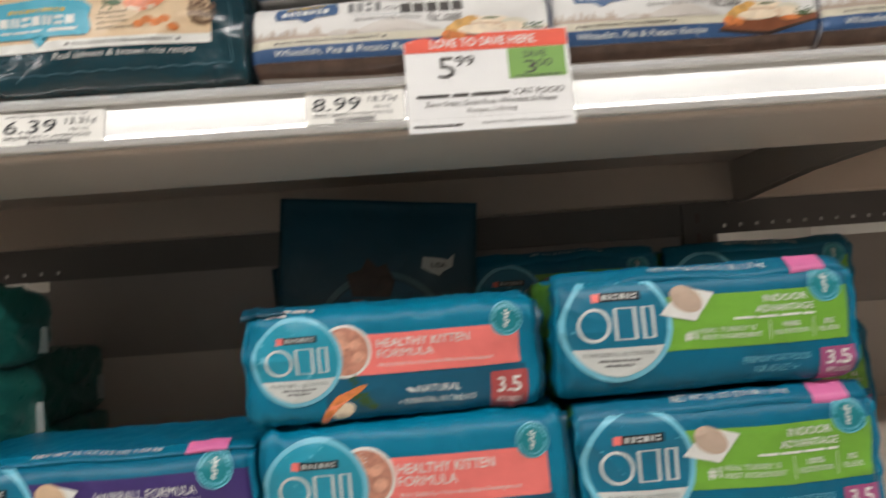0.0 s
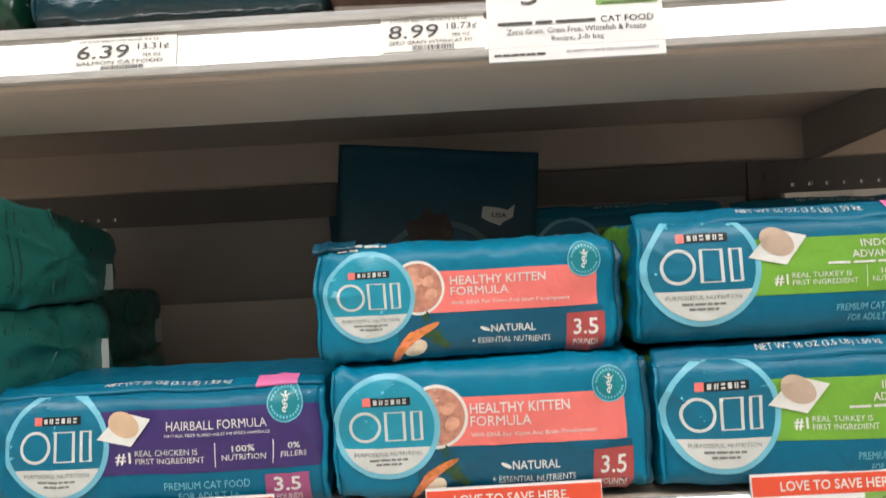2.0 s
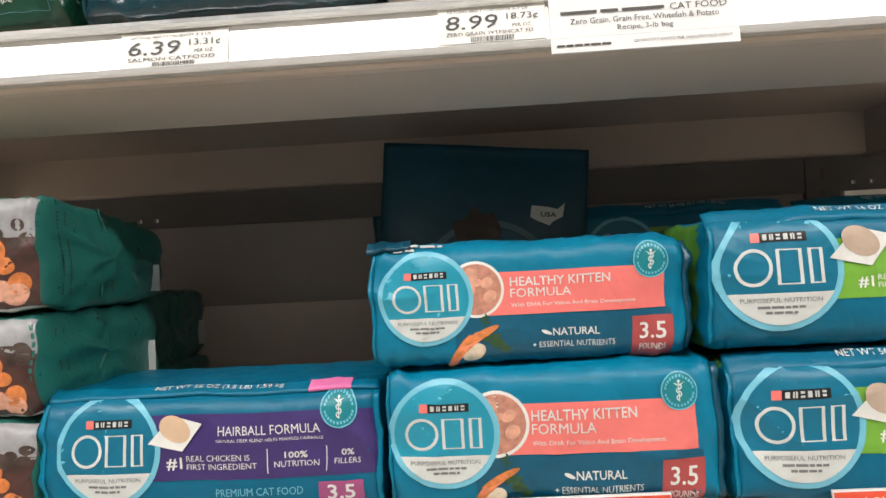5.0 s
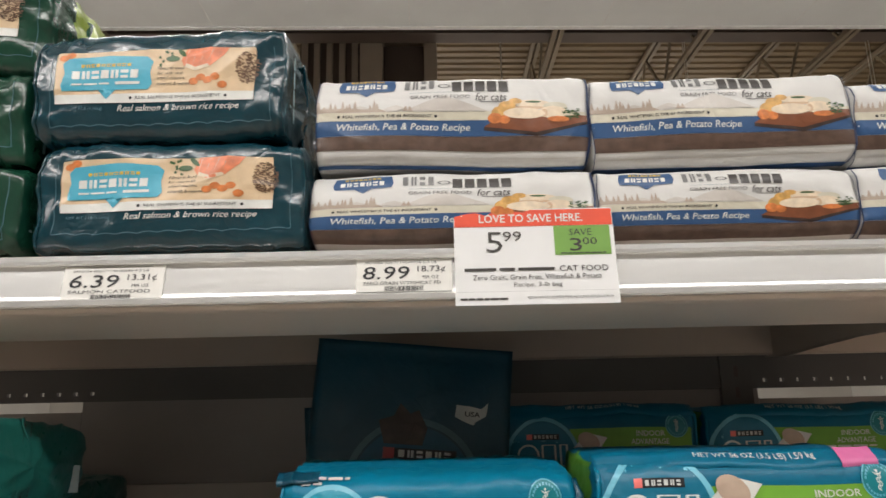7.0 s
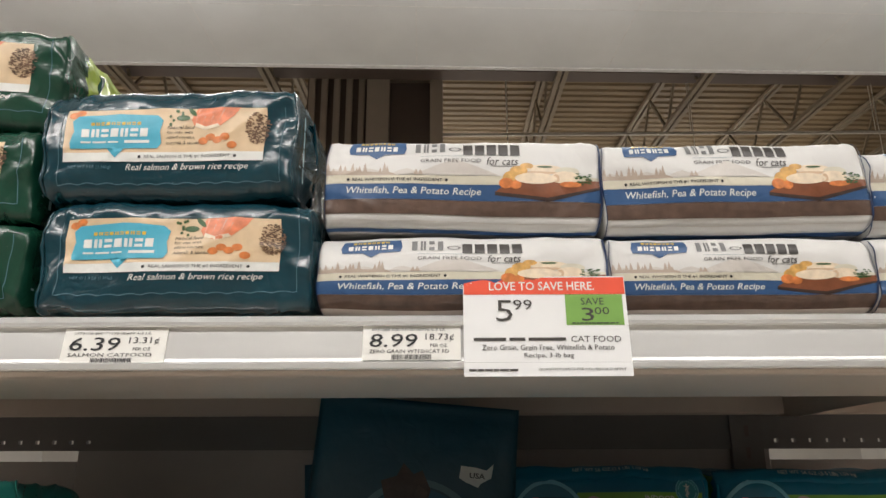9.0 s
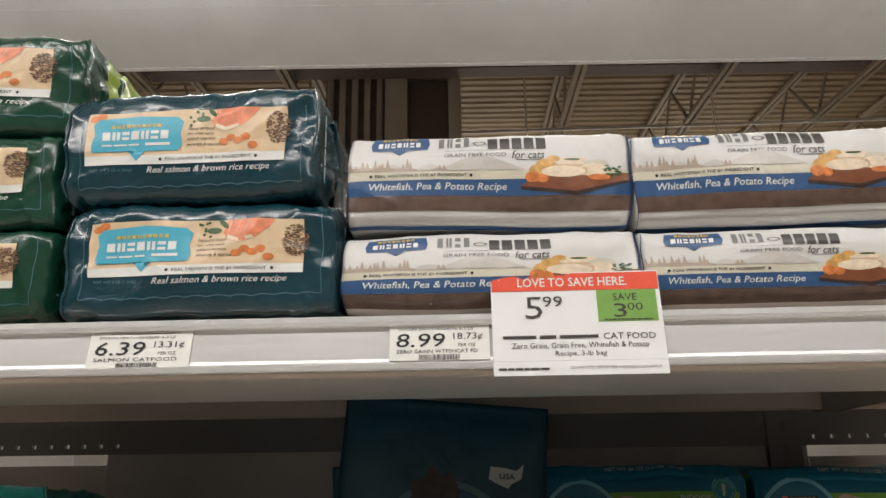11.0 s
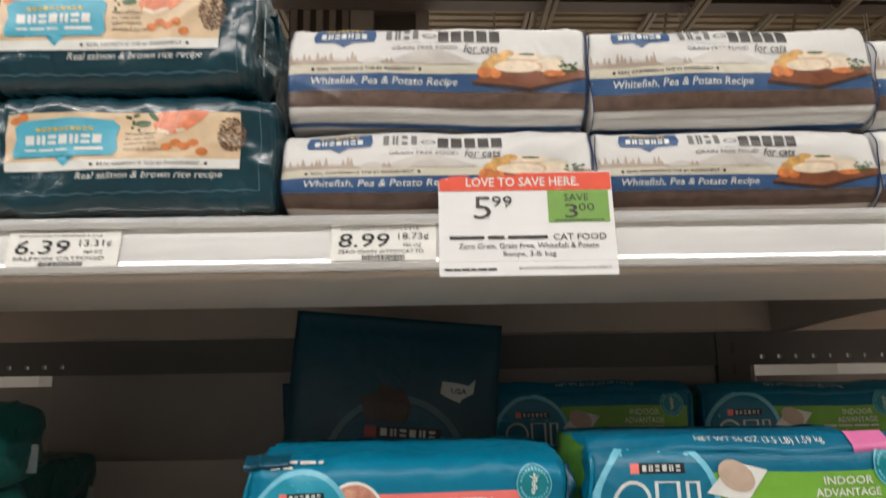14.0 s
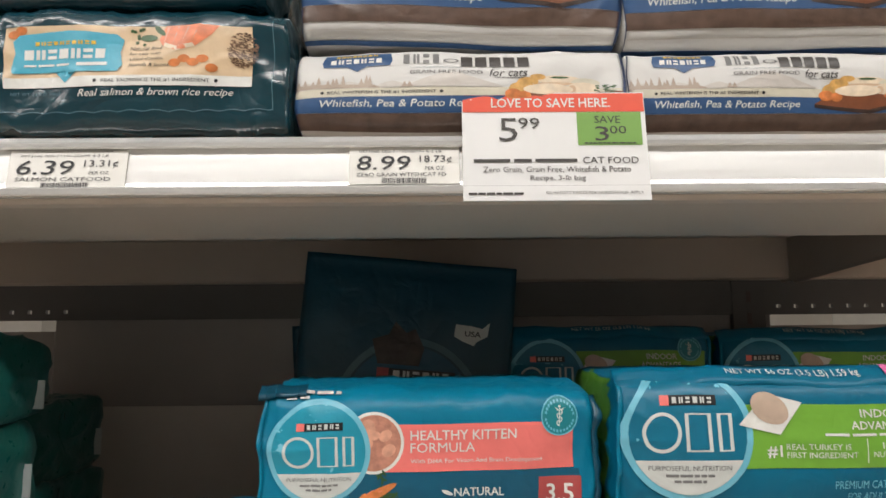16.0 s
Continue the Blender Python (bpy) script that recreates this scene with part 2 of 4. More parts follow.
def bars(x0, y0, x1, y1, seed=1, mean=6):
    """Word-long bars in place of writing."""
    rnd, out, x = random.Random(seed), [], x0
    h = y1 - y0
    while x < x1 - h * 0.5:
        w = min(x1 - x, h * rnd.uniform(0.5 * mean, 1.3 * mean) * 0.62)
        out += rect(x, y0, x + w, y1)
        x += w + h * 0.5
    return out


def strokes(x0, y0, x1, y1, count, fill=0.6):
    """Upright blocks in place of a lettered mark."""
    out, step = [], (x1 - x0) / count
    for i in range(count):
        a = x0 + i * step
        w = step * fill
        k = i % 3
        if k == 0:
            out += rect(a, y0, a + w, y1)
        elif k == 1:
            out += rect(a, y0, a + w * 0.4, y1) + rect(a + w * 0.6, y0, a + w, y1)
        else:
            out += rect(a, y0, a + w, y0 + (y1 - y0) * 0.34) + rect(a, y0 + (y1 - y0) * 0.62, a + w, y1)
    return out


def lay(name, tris, surface, layer, mat, parent, cell=0.006, top=None, label=""):
    """Lays flat triangles on a surface(x, y, lift), as one printed part."""
    small = split_small(tris, cell) if cell else list(tris)
    if top is not None:
        small = [t for t in small if (t[0][1] + t[1][1] + t[2][1]) / 3 < top]
    index, verts, faces = {}, [], []
    for t in small:
        ids = []
        for p in t:
            key = (round(p[0], 6), round(p[1], 6))
            if key not in index:
                index[key] = len(verts)
                verts.append(surface(p[0], p[1], 0.0004 * layer))
            ids.append(index[key])
        if len(set(ids)) == 3:
            ar = (t[1][0] - t[0][0]) * (t[2][1] - t[0][1]) - (t[2][0] - t[0][0]) * (t[1][1] - t[0][1])
            faces.append(ids if ar > 0 else ids[::-1])
    if not faces:
        return None
    return raw(name, verts, faces, mat, parent, label, smooth=True)


# ---------- pillow bag ----------
class Bag:
    """A filled bag lying on its side: x along it, y into the shelf, z up; the face at y = 0 is the one that shows."""

    def __init__(self, name, label, L, H, W, m, foil, power=6.0, endpow=9.0, wrinkle=0.0014, seed=1, group="", pinch=0.10, end_foil=None, belly=0.004, crease=0.0, droop=0.0):
        self.L, self.H, self.W, self.p, self.q, self.wr, self.seed = L, H, W, power, endpow, wrinkle, seed
        self.pinch, self.belly, self.crease, self.droop = pinch, belly, crease, droop
        self.root = thing(name, label, "pet food bag", m, group)
        self.foil, self.drop = foil, 0.0
        self.nx, self.na = 90, 104
        # even steps round the section
        dense = [2 * math.pi * (k + 0.5) / 6000 for k in range(6000)]
        dense += [q * math.pi / 2 + sg * 10 ** -e for q in range(4) for e in (2, 2.5, 3, 3.5, 4, 5, 6, 8) for sg in (1, -1)]
        dense = sorted(a % (2 * math.pi) for a in dense)
        pts = [(math.copysign(abs(math.cos(a)) ** (2 / power), math.cos(a)) * W, math.copysign(abs(math.sin(a)) ** (2 / power), math.sin(a)) * H) for a in dense]
        run, total = [0.0], 0.0
        for k in range(1, len(pts)):
            total += math.dist(pts[k], pts[k - 1])
            run.append(total)
        angles = [float(np.interp(total * j / self.na, run, dense)) for j in range(self.na)]
        verts, faces = [], []
        for i in range(self.nx + 1):
            s = -1 + 2 * i / self.nx
            s = math.copysign(abs(s) ** 0.8, s) * 0.998
            for j in range(self.na):
                verts.append(self.shell(s, angles[j]))
        for i in range(self.nx):
            for j in range(self.na):
                k = (j + 1) % self.na
                faces.append((i * self.na + j, i * self.na + k, (i + 1) * self.na + k, (i + 1) * self.na + j))
        # the ends: shrinking rings with folds
        for side, i in ((0, 0), (1, self.nx)):
            rim = verts[i * self.na:(i + 1) * self.na]
            mid = Vector((sum(v.x for v in rim) / self.na, sum(v.y for v in rim) / self.na, sum(v.z for v in rim) / self.na))
            last = [i * self.na + j for j in range(self.na)]
            sg = 1 if side else -1
            for ringno in range(1, 9):
                k = 1 - ringno / 8.0
                row = []
                for j in range(self.na):
                    v = mid.lerp(rim[j], k)
                    q = v + Vector((seed * 2.1, seed, seed * 0.3))
                    fold = 1 - abs(noise.noise(Vector((q.x * 9, q.y * 13, q.z * 34))))
                    puff = 0.006 * (1 - k * k) + (fold ** 4 - 0.35) * 0.007 * min(1, ringno / 3) + noise.noise(q * 45) * 0.0016
                    row.append(len(verts))
                    verts.append(v + Vector((sg * puff, 0, 0)))
                for j in range(self.na):
                    n = (j + 1) % self.na
                    f = (last[j], row[j], row[n], last[n])
                    faces.append(f if side == 0 else f[::-1])
                last = row
        faces = [f[::-1] for f in faces]
        self.body = raw("body", verts, faces, foil, self.root, "", True)
        if end_foil:
            self.body.data.materials.append(end_foil)
            for f in self.body.data.polygons:
                if f.center.x > L * 0.497 and f.center.y > W * 0.30:
                    f.material_index = 1

    def girth(self, s):
        return max(0.02, 1 - abs(s) ** self.q) ** (1 / self.q)

    def shrug(self, x, y, z):
        """Folds and dents."""
        e = abs(2 * x / self.L)
        p = Vector((x, y, z)) + Vector((self.seed * 3.7, self.seed * 1.3, self.seed * 0.7))
        h = abs(2 * z / self.H - 1)
        d = noise.noise(p * 13) * 1.2 + noise.noise(p * 34) * 0.4
        # long soft folds and short pleats towards the seams
        r = 1 - abs(noise.noise(Vector((p.x * 17, p.y * 10, p.z * 21)) + Vector((5, 1, 2))))
        d += (r ** 4 - 0.4) * 1.5
        c = 1 - abs(noise.noise(Vector((p.x * 46, p.y * 20, p.z * 12))))
        d += (c ** 5 - 0.3) * self.crease * 2.2 * (h ** 5 + 0.6 * e ** 6)
        return d * self.wr * (0.45 + 1.5 * e ** 6 + 0.5 * h ** 6)

    def shell(self, s, a):
        L, H, W = self.L, self.H, self.W
        k = self.girth(s)
        kz = 1 - self.pinch * (1 - k) - self.pinch * 0.5 * abs(s) ** 6
        kz *= 1 + 0.05 * noise.noise(Vector((s * 1.5, self.seed * 1.9, 0.3)))
        ky = 0.55 + 0.45 * k
        c, sn = math.cos(a), math.sin(a)
        py = math.copysign(abs(c) ** (2 / self.p), c)
        pz = math.copysign(abs(sn) ** (2 / self.p), sn)
        x = s * L / 2 * (1 - 0.012 * abs(pz) ** 3)
        y = W / 2 - py * W / 2 * ky
        y -= (self.belly if py > 0 else 0) * (1 - pz * pz) * (1 - s * s)
        z = H / 2 + pz * H / 2 * kz
        y += 0.006 * noise.noise(Vector((s * 1.8, pz * 0.9, self.seed * 2.3)))
        x += 0.004 * noise.noise(Vector((pz * 1.4, s, self.seed * 0.9))) * s * s
        d = self.shrug(x, y, z)
        z = (z + pz * d * 0.5) * (1 - self.droop * max(0.0, y) / W)
        return Vector((x, y - py * d, z))

    def at(self, X, Y):
        """Face coordinates in metres from its lower left corner."""
        s = max(-0.996, min(0.996, 2 * X / self.L - 1))
        v = max(-0.997, min(0.997, 2 * Y / self.H - 1))
        sn = math.copysign(abs(v) ** (self.p / 2), v)
        return self.shell(s, math.asin(max(-1, min(1, sn))))

    def face(self, X, Y, lift):
        h = 0.002
        p = self.at(X, Y)
        n = (self.at(X + h, Y) - self.at(X - h, Y)).cross(self.at(X, Y + h) - self.at(X, Y - h))
        if n.length < 1e-12:
            n = Vector((0, -1, 0))
        n.normalize()
        return p + n * (lift + 0.0003)

    def ink(self, name, tris, layer, colour, cell=0.006, top=None, on=None):
        """Fractions of the face become metres on it."""
        t = [tuple((p[0] * self.L, max(0.004, p[1] - self.drop) * self.H) for p in q) for q in tris]
        return lay(name, t, self.face, layer, INK[colour], on or self.root, cell or 0.0045, top)

    def ink_m(self, name, tris, layer, colour, cell=0.006, top=None, on=None):
        return lay(name, tris, self.face, layer, INK[colour], on or self.root, cell or 0.0045, top)

    def fold(self, mat, rise=0.012, start=0.88, u0=0.0, u1=1.0, hang=0.008, seed=0, name="seam_fold"):
        """The sealed top seam: a strip that stands over the face and leans back, its root sagging forward."""
        n, prof, verts, faces = 64, 7, [], []
        for i in range(n + 1):
            u = u0 + (u1 - u0) * i / n
            X = min(max(u * self.L, 0.003), self.L - 0.003)
            w = noise.noise(Vector((u * 4 + seed, 3.1, self.seed))) + 0.5 * noise.noise(Vector((u * 13 + seed, 7.7, self.seed)))
            w2 = noise.noise(Vector((u * 9 + seed, 1.7, self.seed + 4)))
            face = self.at(X, self.H * start)
            crest = self.at(X, self.H * 0.995)
            low = face.z - hang * (0.6 + 0.8 * w + 0.9 * max(0, 1 - 3 * u / max(u1, 0.01)))
            high = crest.z + rise * (1 + 0.25 * w2)
            for j in range(prof):
                t = 1 - j / (prof - 1)
                y = face.y - 0.0030 - 0.0045 * math.sin(math.pi * min(1, t * 1.4)) * (0.7 + 0.5 * w) + 0.014 * t * t + 0.0012 * w2
                verts.append(Vector(((u - 0.5) * self.L, y, low + (high - low) * t)))
        for i in range(n):
            for j in range(prof - 1):
                a = i * prof + j
                faces.append((a, a + 1, a + prof + 1, a + prof))
        ob = raw(name, verts, faces, mat, self.root, "", True)
        so = ob.modifiers.new("thickness", "SOLIDIFY")
        so.thickness, so.offset = 0.0008, -1
        return ob, verts, prof, n

    def corner_fin(self, mat, side=1, reach=0.006, name="corner_fin"):
        """Welded edge that runs up the face at one end."""
        n, verts, faces = 30, [], []
        for j in range(n + 1):
            t = j / n
            q = self.at(self.L * (0.992 if side > 0 else 0.008), self.H * (0.04 + 0.92 * t))
            w = noise.noise(Vector((t * 7, self.seed * 1.7, side * 3.3)))
            for k in range(3):
                verts.append(q + Vector((side * reach * k / 2 * (1 + 0.5 * w), -0.001 - 0.003 * k / 2 * w, 0)))
        for j in range(n):
            for k in range(2):
                a = j * 3 + k
                f = (a, a + 1, a + 4, a + 3)
                faces.append(f if side > 0 else f[::-1])
        ob = raw(name, verts, faces, mat, self.root, "", True)
        ob.modifiers.new("thickness", "SOLIDIFY").thickness = 0.0009
        return ob

    def end_seal(self, mat, side=1, reach=0.012, name="end_seal"):
        """Crimped strip that stands out of one end."""
        n, verts, faces = 26, [], []
        for j in range(n + 1):
            t = j / n
            z = self.H * (0.10 + 0.80 * t)
            for k in range(4):
                x = side * (self.L / 2 * 0.985 + reach * k / 3 * (0.7 + 0.3 * math.sin(t * math.pi)))
                y = self.W * 0.45 + 0.012 * math.sin(t * 7 + self.seed) * k / 3 + 0.0008 * (j % 2)
                verts.append((x, y, z))
        for j in range(n):
            for k in range(3):
                a = j * 4 + k
                faces.append((a, a + 1, a + 5, a + 4))
        ob = raw(name, verts, faces, mat, self.root, "", True)
        ob.modifiers.new("thickness", "SOLIDIFY").thickness = 0.0012
        return ob


# ---------- store shell ----------
FRONT = 0.55
tagged(part("floor", boxes([(-12, 12, -6, 20, -0.2, 0)]), FLOOR), "polished beige store floor", "floor", kind="structure")
tagged(part("wall_north", boxes([(-12, 12, 20, 20.2, 0, 6)]), WALL), "plain painted store wall", "wall", kind="structure")
tagged(part("wall_south", boxes([(-12, 12, -6.2, -6, 0, 6)]), WALL), "plain painted store wall", "wall", kind="structure")
tagged(part("wall_west", boxes([(-12.2, -12, -6, 20, 0, 6)]), WALL), "plain painted store wall", "wall", kind="structure")
tagged(part("wall_east", boxes([(12, 12.2, -6, 20, 0, 6)]), WALL), "plain painted store wall", "wall", kind="structure")


def turned(ob):
    """Lines an object up with the building's grid, which stands a little askew to the shelving."""
    ob.matrix_world = ASKEW @ ob.matrix_world
    return ob


# suspended tile ceiling over the aisle
CEIL, CEIL_END = 3.78, 3.62
ASKEW = Matrix.Translation((0, CEIL_END, 0)) @ Matrix.Rotation(radians(2.2), 4, "Z") @ Matrix.Translation((0, -CEIL_END, 0))
tagged(turned(part("ceiling", boxes([(-12.4, 12.4, -6.5, CEIL_END, CEIL, CEIL + 0.22)]), CEILTILE)), "white suspended tile ceiling over the aisle", "ceiling", kind="structure")
grid_items = []
for i in range(-9, 10):
    grid_items.append((i * 1.22 - 0.25, i * 1.22 - 0.244, -5.9, CEIL_END - 0.03, CEIL - 0.0012, CEIL))
for k in range(1, 15):
    y = CEIL_END - 0.03 - k * 0.61
    grid_items.append((-11.9, 11.9, y, y + 0.006, CEIL - 0.0024, CEIL - 0.0012))
grid_items.append((-11.9, 11.9, CEIL_END - 0.028, CEIL_END + 0.004, CEIL - 0.008, CEIL - 0.0005))
tagged(turned(part("ceiling_grid", boxes(grid_items), GRID)), "thin metal ceiling tile grid", "ceiling grid", kind="structure")

# open roof beyond it: ribbed deck, bar joists, girder, pillar
DECKZ = 5.75
bm = bmesh.new()
y, rows = 3.5, []
while y < 20:
    for dy, dz in ((0, 0), (0.07, 0), (0.095, 0.022), (0.13, 0.022), (0.155, 0)):
        if dy != 0.155:
            rows.append((y + dy, DECKZ + dz))
    y += 0.155
pa = [bm.verts.new((-12, a, b)) for a, b in rows]
pb = [bm.verts.new((12, a, b)) for a, b in rows]
for i in range(len(rows) - 1):
    bm.faces.new((pa[i], pb[i], pb[i + 1], pa[i + 1]))
tagged(turned(part("roof_deck", bm, DECK)), "tan corrugated steel roof deck", "roof deck", kind="structure")
tagged(part("roof_slab", boxes([(-12, 12, -6, 20, DECKZ + 0.1, DECKZ + 0.3)]), GIRDER), "plain roof above the deck", "roof", kind="structure")


def bar(bm, a, b, w):
    a, b = Vector(a), Vector(b)
    d = (b - a)
    side = d.normalized().cross(Vector((0.01, 0.02, 1))).normalized() * w / 2
    up = d.normalized().cross(side).normalized() * w / 2
    vs = [bm.verts.new(p + s * side + t * up) for p in (a, b) for s, t in ((-1, -1), (1, -1), (1, 1), (-1, 1))]
    for q in ((0, 1, 2, 3), (7, 6, 5, 4), (0, 4, 5, 1), (1, 5, 6, 2), (2, 6, 7, 3), (3, 7, 4, 0)):
        bm.faces.new([vs[i] for i in q])


def roof_joist(x):
    root = thing("roof_joist", "steel bar joist under the roof deck", "joist", Matrix.Translation((x, 0, 0)), "roof joists", "structure")
    lo, hi, y0, y1 = 5.02, 5.70, 3.9, 19.8
    for s in (-1, 1):
        bm = bmesh.new()
        bar(bm, (s * 0.035, y0, lo), (s * 0.035, y1, lo), 0.045)
        part("bottom_chord", bm, JOIST, root)
        bm = bmesh.new()
        bar(bm, (s * 0.035, y0, hi), (s * 0.035, y1, hi), 0.045)
        part("top_chord", bm, JOIST, root)
    bm = bmesh.new()
    y, up = y0, True
    while y < y1 - 0.5:
        bar(bm, (0, y, lo if up else hi), (0, y + 0.55, hi if up else lo), 0.026)
        y, up = y + 0.55, not up
    part("web", bm, JOIST, root)
    return root


first_joist = roof_joist(1.12)
for i in (-5, -4, -3, -2, 1, 2, 3, 4):
    copy_thing(first_joist, Matrix.Translation((1.12 + i * 1.5, 0, 0)))
girder = thing("roof_girder", "dark brown steel girder carrying the joists", "girder", ASKEW @ Matrix.Translation((0, 6.15, 5.17)), kind="structure")
part("flange", boxes([(-11.9, 11.9, -0.1, 0.1, 0, 0.02)]), GIRDER, girder)
part("web", boxes([(-11.9, 11.9, -0.01, 0.01, 0.02, 0.38)]), GIRDER, girder)
part("flange", boxes([(-11.9, 11.9, -0.1, 0.1, 0.38, 0.40)]), GIRDER, girder)
pillar = thing("pillar", "brown boxed store pillar with a dark recess", "pillar", Matrix.Translation((-0.50, 6.3, 0)), kind="structure")
part("casing", boxes([(-0.42, -0.18, 0, 0.5, 0, 5.6), (0.265, 0.40, 0, 0.5, 0, 5.6), (-0.178, 0.263, 0.2, 0.5, 0, 5.6)]), PILLAR, pillar)
part("recess_panel", boxes([(-0.176, 0.261, 0.1, 0.198, 0, 5.22)]), GIRDER, pillar)
screen = thing("ribbed_duct", "dark upright ribbed duct beside the pillar", "duct", Matrix.Translation((-0.94, 6.5, 2.2)), kind="structure")
part("body", boxes([(-0.68, 0.0, 0.05, 0.4, 0, 3.4)]), GIRDER, screen)
for i in range(5):
    part("rib", boxes([(-0.66 + i * 0.14, -0.59 + i * 0.14, 0, 0.05, 0, 3.4)], 0.01), PILLAR, screen)
for z, yy in ((4.62, 6.45), (4.30, 6.40)):
    pp = thing("ceiling_pipe", "thin white pipe hung under the roof", "pipe", Matrix.Translation((0, yy, z)), "ceiling pipes", "structure")
    bm = bmesh.new()
    bar(bm, (-0.1, 0, 0), (10, 0, 0), 0.028)
    part("tube", bm, PIPE, pp)
    bm = bmesh.new()
    for i in range(5):
        bar(bm, (0.6 + i * 2, 0, 0), (0.6 + i * 2, 0, 5.7 - z), 0.008)
    part("hanger", bm, PIPE, pp)


# lamps hung in rows over the aisles, the far ones added out of view
def strip_lamp(x, y, z, watts, length=1.2, upward=0.0):
    root = thing("strip_light", "white hung strip light with glowing diffuser", "strip light", Matrix.Translation((x, y, z)), "strip lights")
    part("housing", boxes([(-length / 2, length / 2, -0.09, 0.09, 0.0, 0.06)], 0.006), LAMPHOUSE, root)
    part("diffuser", boxes([(-length / 2 + 0.02, length / 2 - 0.02, -0.075, 0.075, -0.02, -0.002)], 0.004), GLOW, root)
    part("rod", boxes([(-length * 0.35, -length * 0.35 + 0.008, -0.004, 0.004, 0.06, (CEIL if y < 3.6 else DECKZ) - z)]), LAMPHOUSE, root)
    part("rod", boxes([(length * 0.35, length * 0.35 + 0.008, -0.004, 0.004, 0.06, (CEIL if y < 3.6 else DECKZ) - z)]), LAMPHOUSE, root)
    li = bpy.data.lights.new("strip_light_glow", "AREA")
    li.shape, li.size, li.size_y, li.energy, li.color = "RECTANGLE", length - 0.1, 0.14, watts, (1.0, 0.962, 0.928)
    lo = new("strip_light_glow", li)
    lo.matrix_world = Matrix.Translation((x, y, z - 0.025))
    lo.parent = root
    lo.matrix_world = Matrix.Translation((x, y, z - 0.025))
    if upward:
        li = li.copy()
        li.energy = upward
        lo = new("strip_light_upglow", li)
        lo.parent = root
        lo.matrix_world = pose(x, y, z + 0.066, 180, 0, 0)
    return root


for x in (-3.9, -2.6, -1.3, 0.0, 1.3, 2.6, 3.9):
    strip_lamp(x - 0.2, -1.15, 3.45, 26 if x < 1 else 21, 1.2, 6)
for x in (-5.25, -3.35, -1.45, 0.45, 2.35, 4.25):
    strip_lamp(x, 2.15, 3.46, 9, 1.2, 17.5)
# unseen far lamps, added to light the roof deck and joists
for x in (-4, 0, 4):
    for y in (9.6, 13.0):
        strip_lamp(x, y, 4.1, 60, 2.4, 20)
    # added unseen row: brightens the north wall behind the back slots
    strip_lamp(x, 17.6, 3.9, 110, 2.4)


# ---------- shelving ----------
def shelf(z, x0, x1, label):
    """A steel shelf whose top is at z: deck, front lip, rear flange."""
    root = thing("shelf", label, "shelf", Matrix.Translation((0, 0, z)), "gondola shelves")
    prof = [(0.556, -0.003), (0.556, -0.059), (0.558, -0.063), (0.564, -0.065), (0.672, -0.082), (0.676, -0.080), (0.676, -0.070), (0.673, -0.070), (0.673, -0.077),
            (0.566, -0.061), (0.560, -0.057), (0.560, -0.022), (1.16, -0.022), (1.16, -0.003)]
    part("deck", extrude_profile(prof, x0, x1), STEEL, root)
    prof = [(1.132, -0.0215), (1.132, -0.094), (1.135, -0.098), (1.158, -0.098), (1.158, -0.095), (1.137, -0.095), (1.135, -0.092), (1.135, -0.0215)]
    part("rear_flange", extrude_profile(prof, x0 + 0.004, x1 - 0.0132), STEEL, root)
    return root


def price_channel(z, x0, x1):
    root = thing("price_channel", "brushed aluminium price channel along the shelf edge", "price channel", Matrix.Translation((0, FRONT, z)), "price channels")
    prof = [(0.0055, -0.002), (0.0055, -0.050), (-0.0035, -0.0495), (-0.0025, -0.046), (0.0035, -0.0125), (0.0045, -0.006)]
    part("label_strip", extrude_profile(prof, x0, x1), CHANNEL, root)
    prof = [(0.0055, -0.0505), (0.0055, -0.058), (-0.007, -0.058), (-0.0085, -0.0565), (-0.0085, -0.0515), (-0.007, -0.050), (-0.004, -0.050)]
    part("bottom_lip", extrude_profile(prof, x0, x1), CHANNEL, root)
    prof = [(0.0058, 0.0), (0.0058, -0.0035), (0.003, -0.0115), (-0.001, -0.0125), (-0.0035, -0.011), (-0.0035, -0.0075), (-0.002, -0.006), (0.002, -0.001)]
    part("top_lip", extrude_profile(prof, x0, x1), CHANNEL, root)
    return root


UP, LOW, JOINT = 1.698, 1.196, 0.585
for z in (UP, LOW):
    shelf(z, -1.06, JOINT - 0.001, "beige-grey painted steel gondola shelf")
    shelf(z, JOINT + 0.001, 1.68, "beige-grey painted steel gondola shelf")
    shelf(z, -2.30, -1.062, "beige-grey painted steel gondola shelf")
    price_channel(z, -1.06, JOINT - 0.0005)
    price_channel(z, JOINT + 0.0005, 1.68)
    price_channel(z, -2.30, -1.062)


def bracket(x, z):
    root = thing("shelf_bracket", "beige-grey steel cantilever shelf bracket", "bracket", Matrix.Translation((x, 0, z)), "shelf brackets")
    out = [(0.68, -0.0225), (0.68, -0.078), (0.90, -0.083), (1.045, -0.094), (1.13, -0.102), (1.165, -0.102), (1.165, -0.0225)]
    for side in (-0.012, 0.012):
        bm = bmesh.new()
        a = [bm.verts.new((side - 0.001, y, zz)) for y, zz in out]
        b = [bm.verts.new((side + 0.001, y, zz)) for y, zz in out]
        bm.faces.new(a)
        bm.faces.new(b[::-1])
        for i in range(len(out)):
            k = (i + 1) % len(out)
            bm.faces.new((a[i], b[i], b[k], a[k]))
        bmesh.ops.recalc_face_normals(bm, faces=bm.faces[:])
        part("plate", bm, BRACKET, root)
    return root


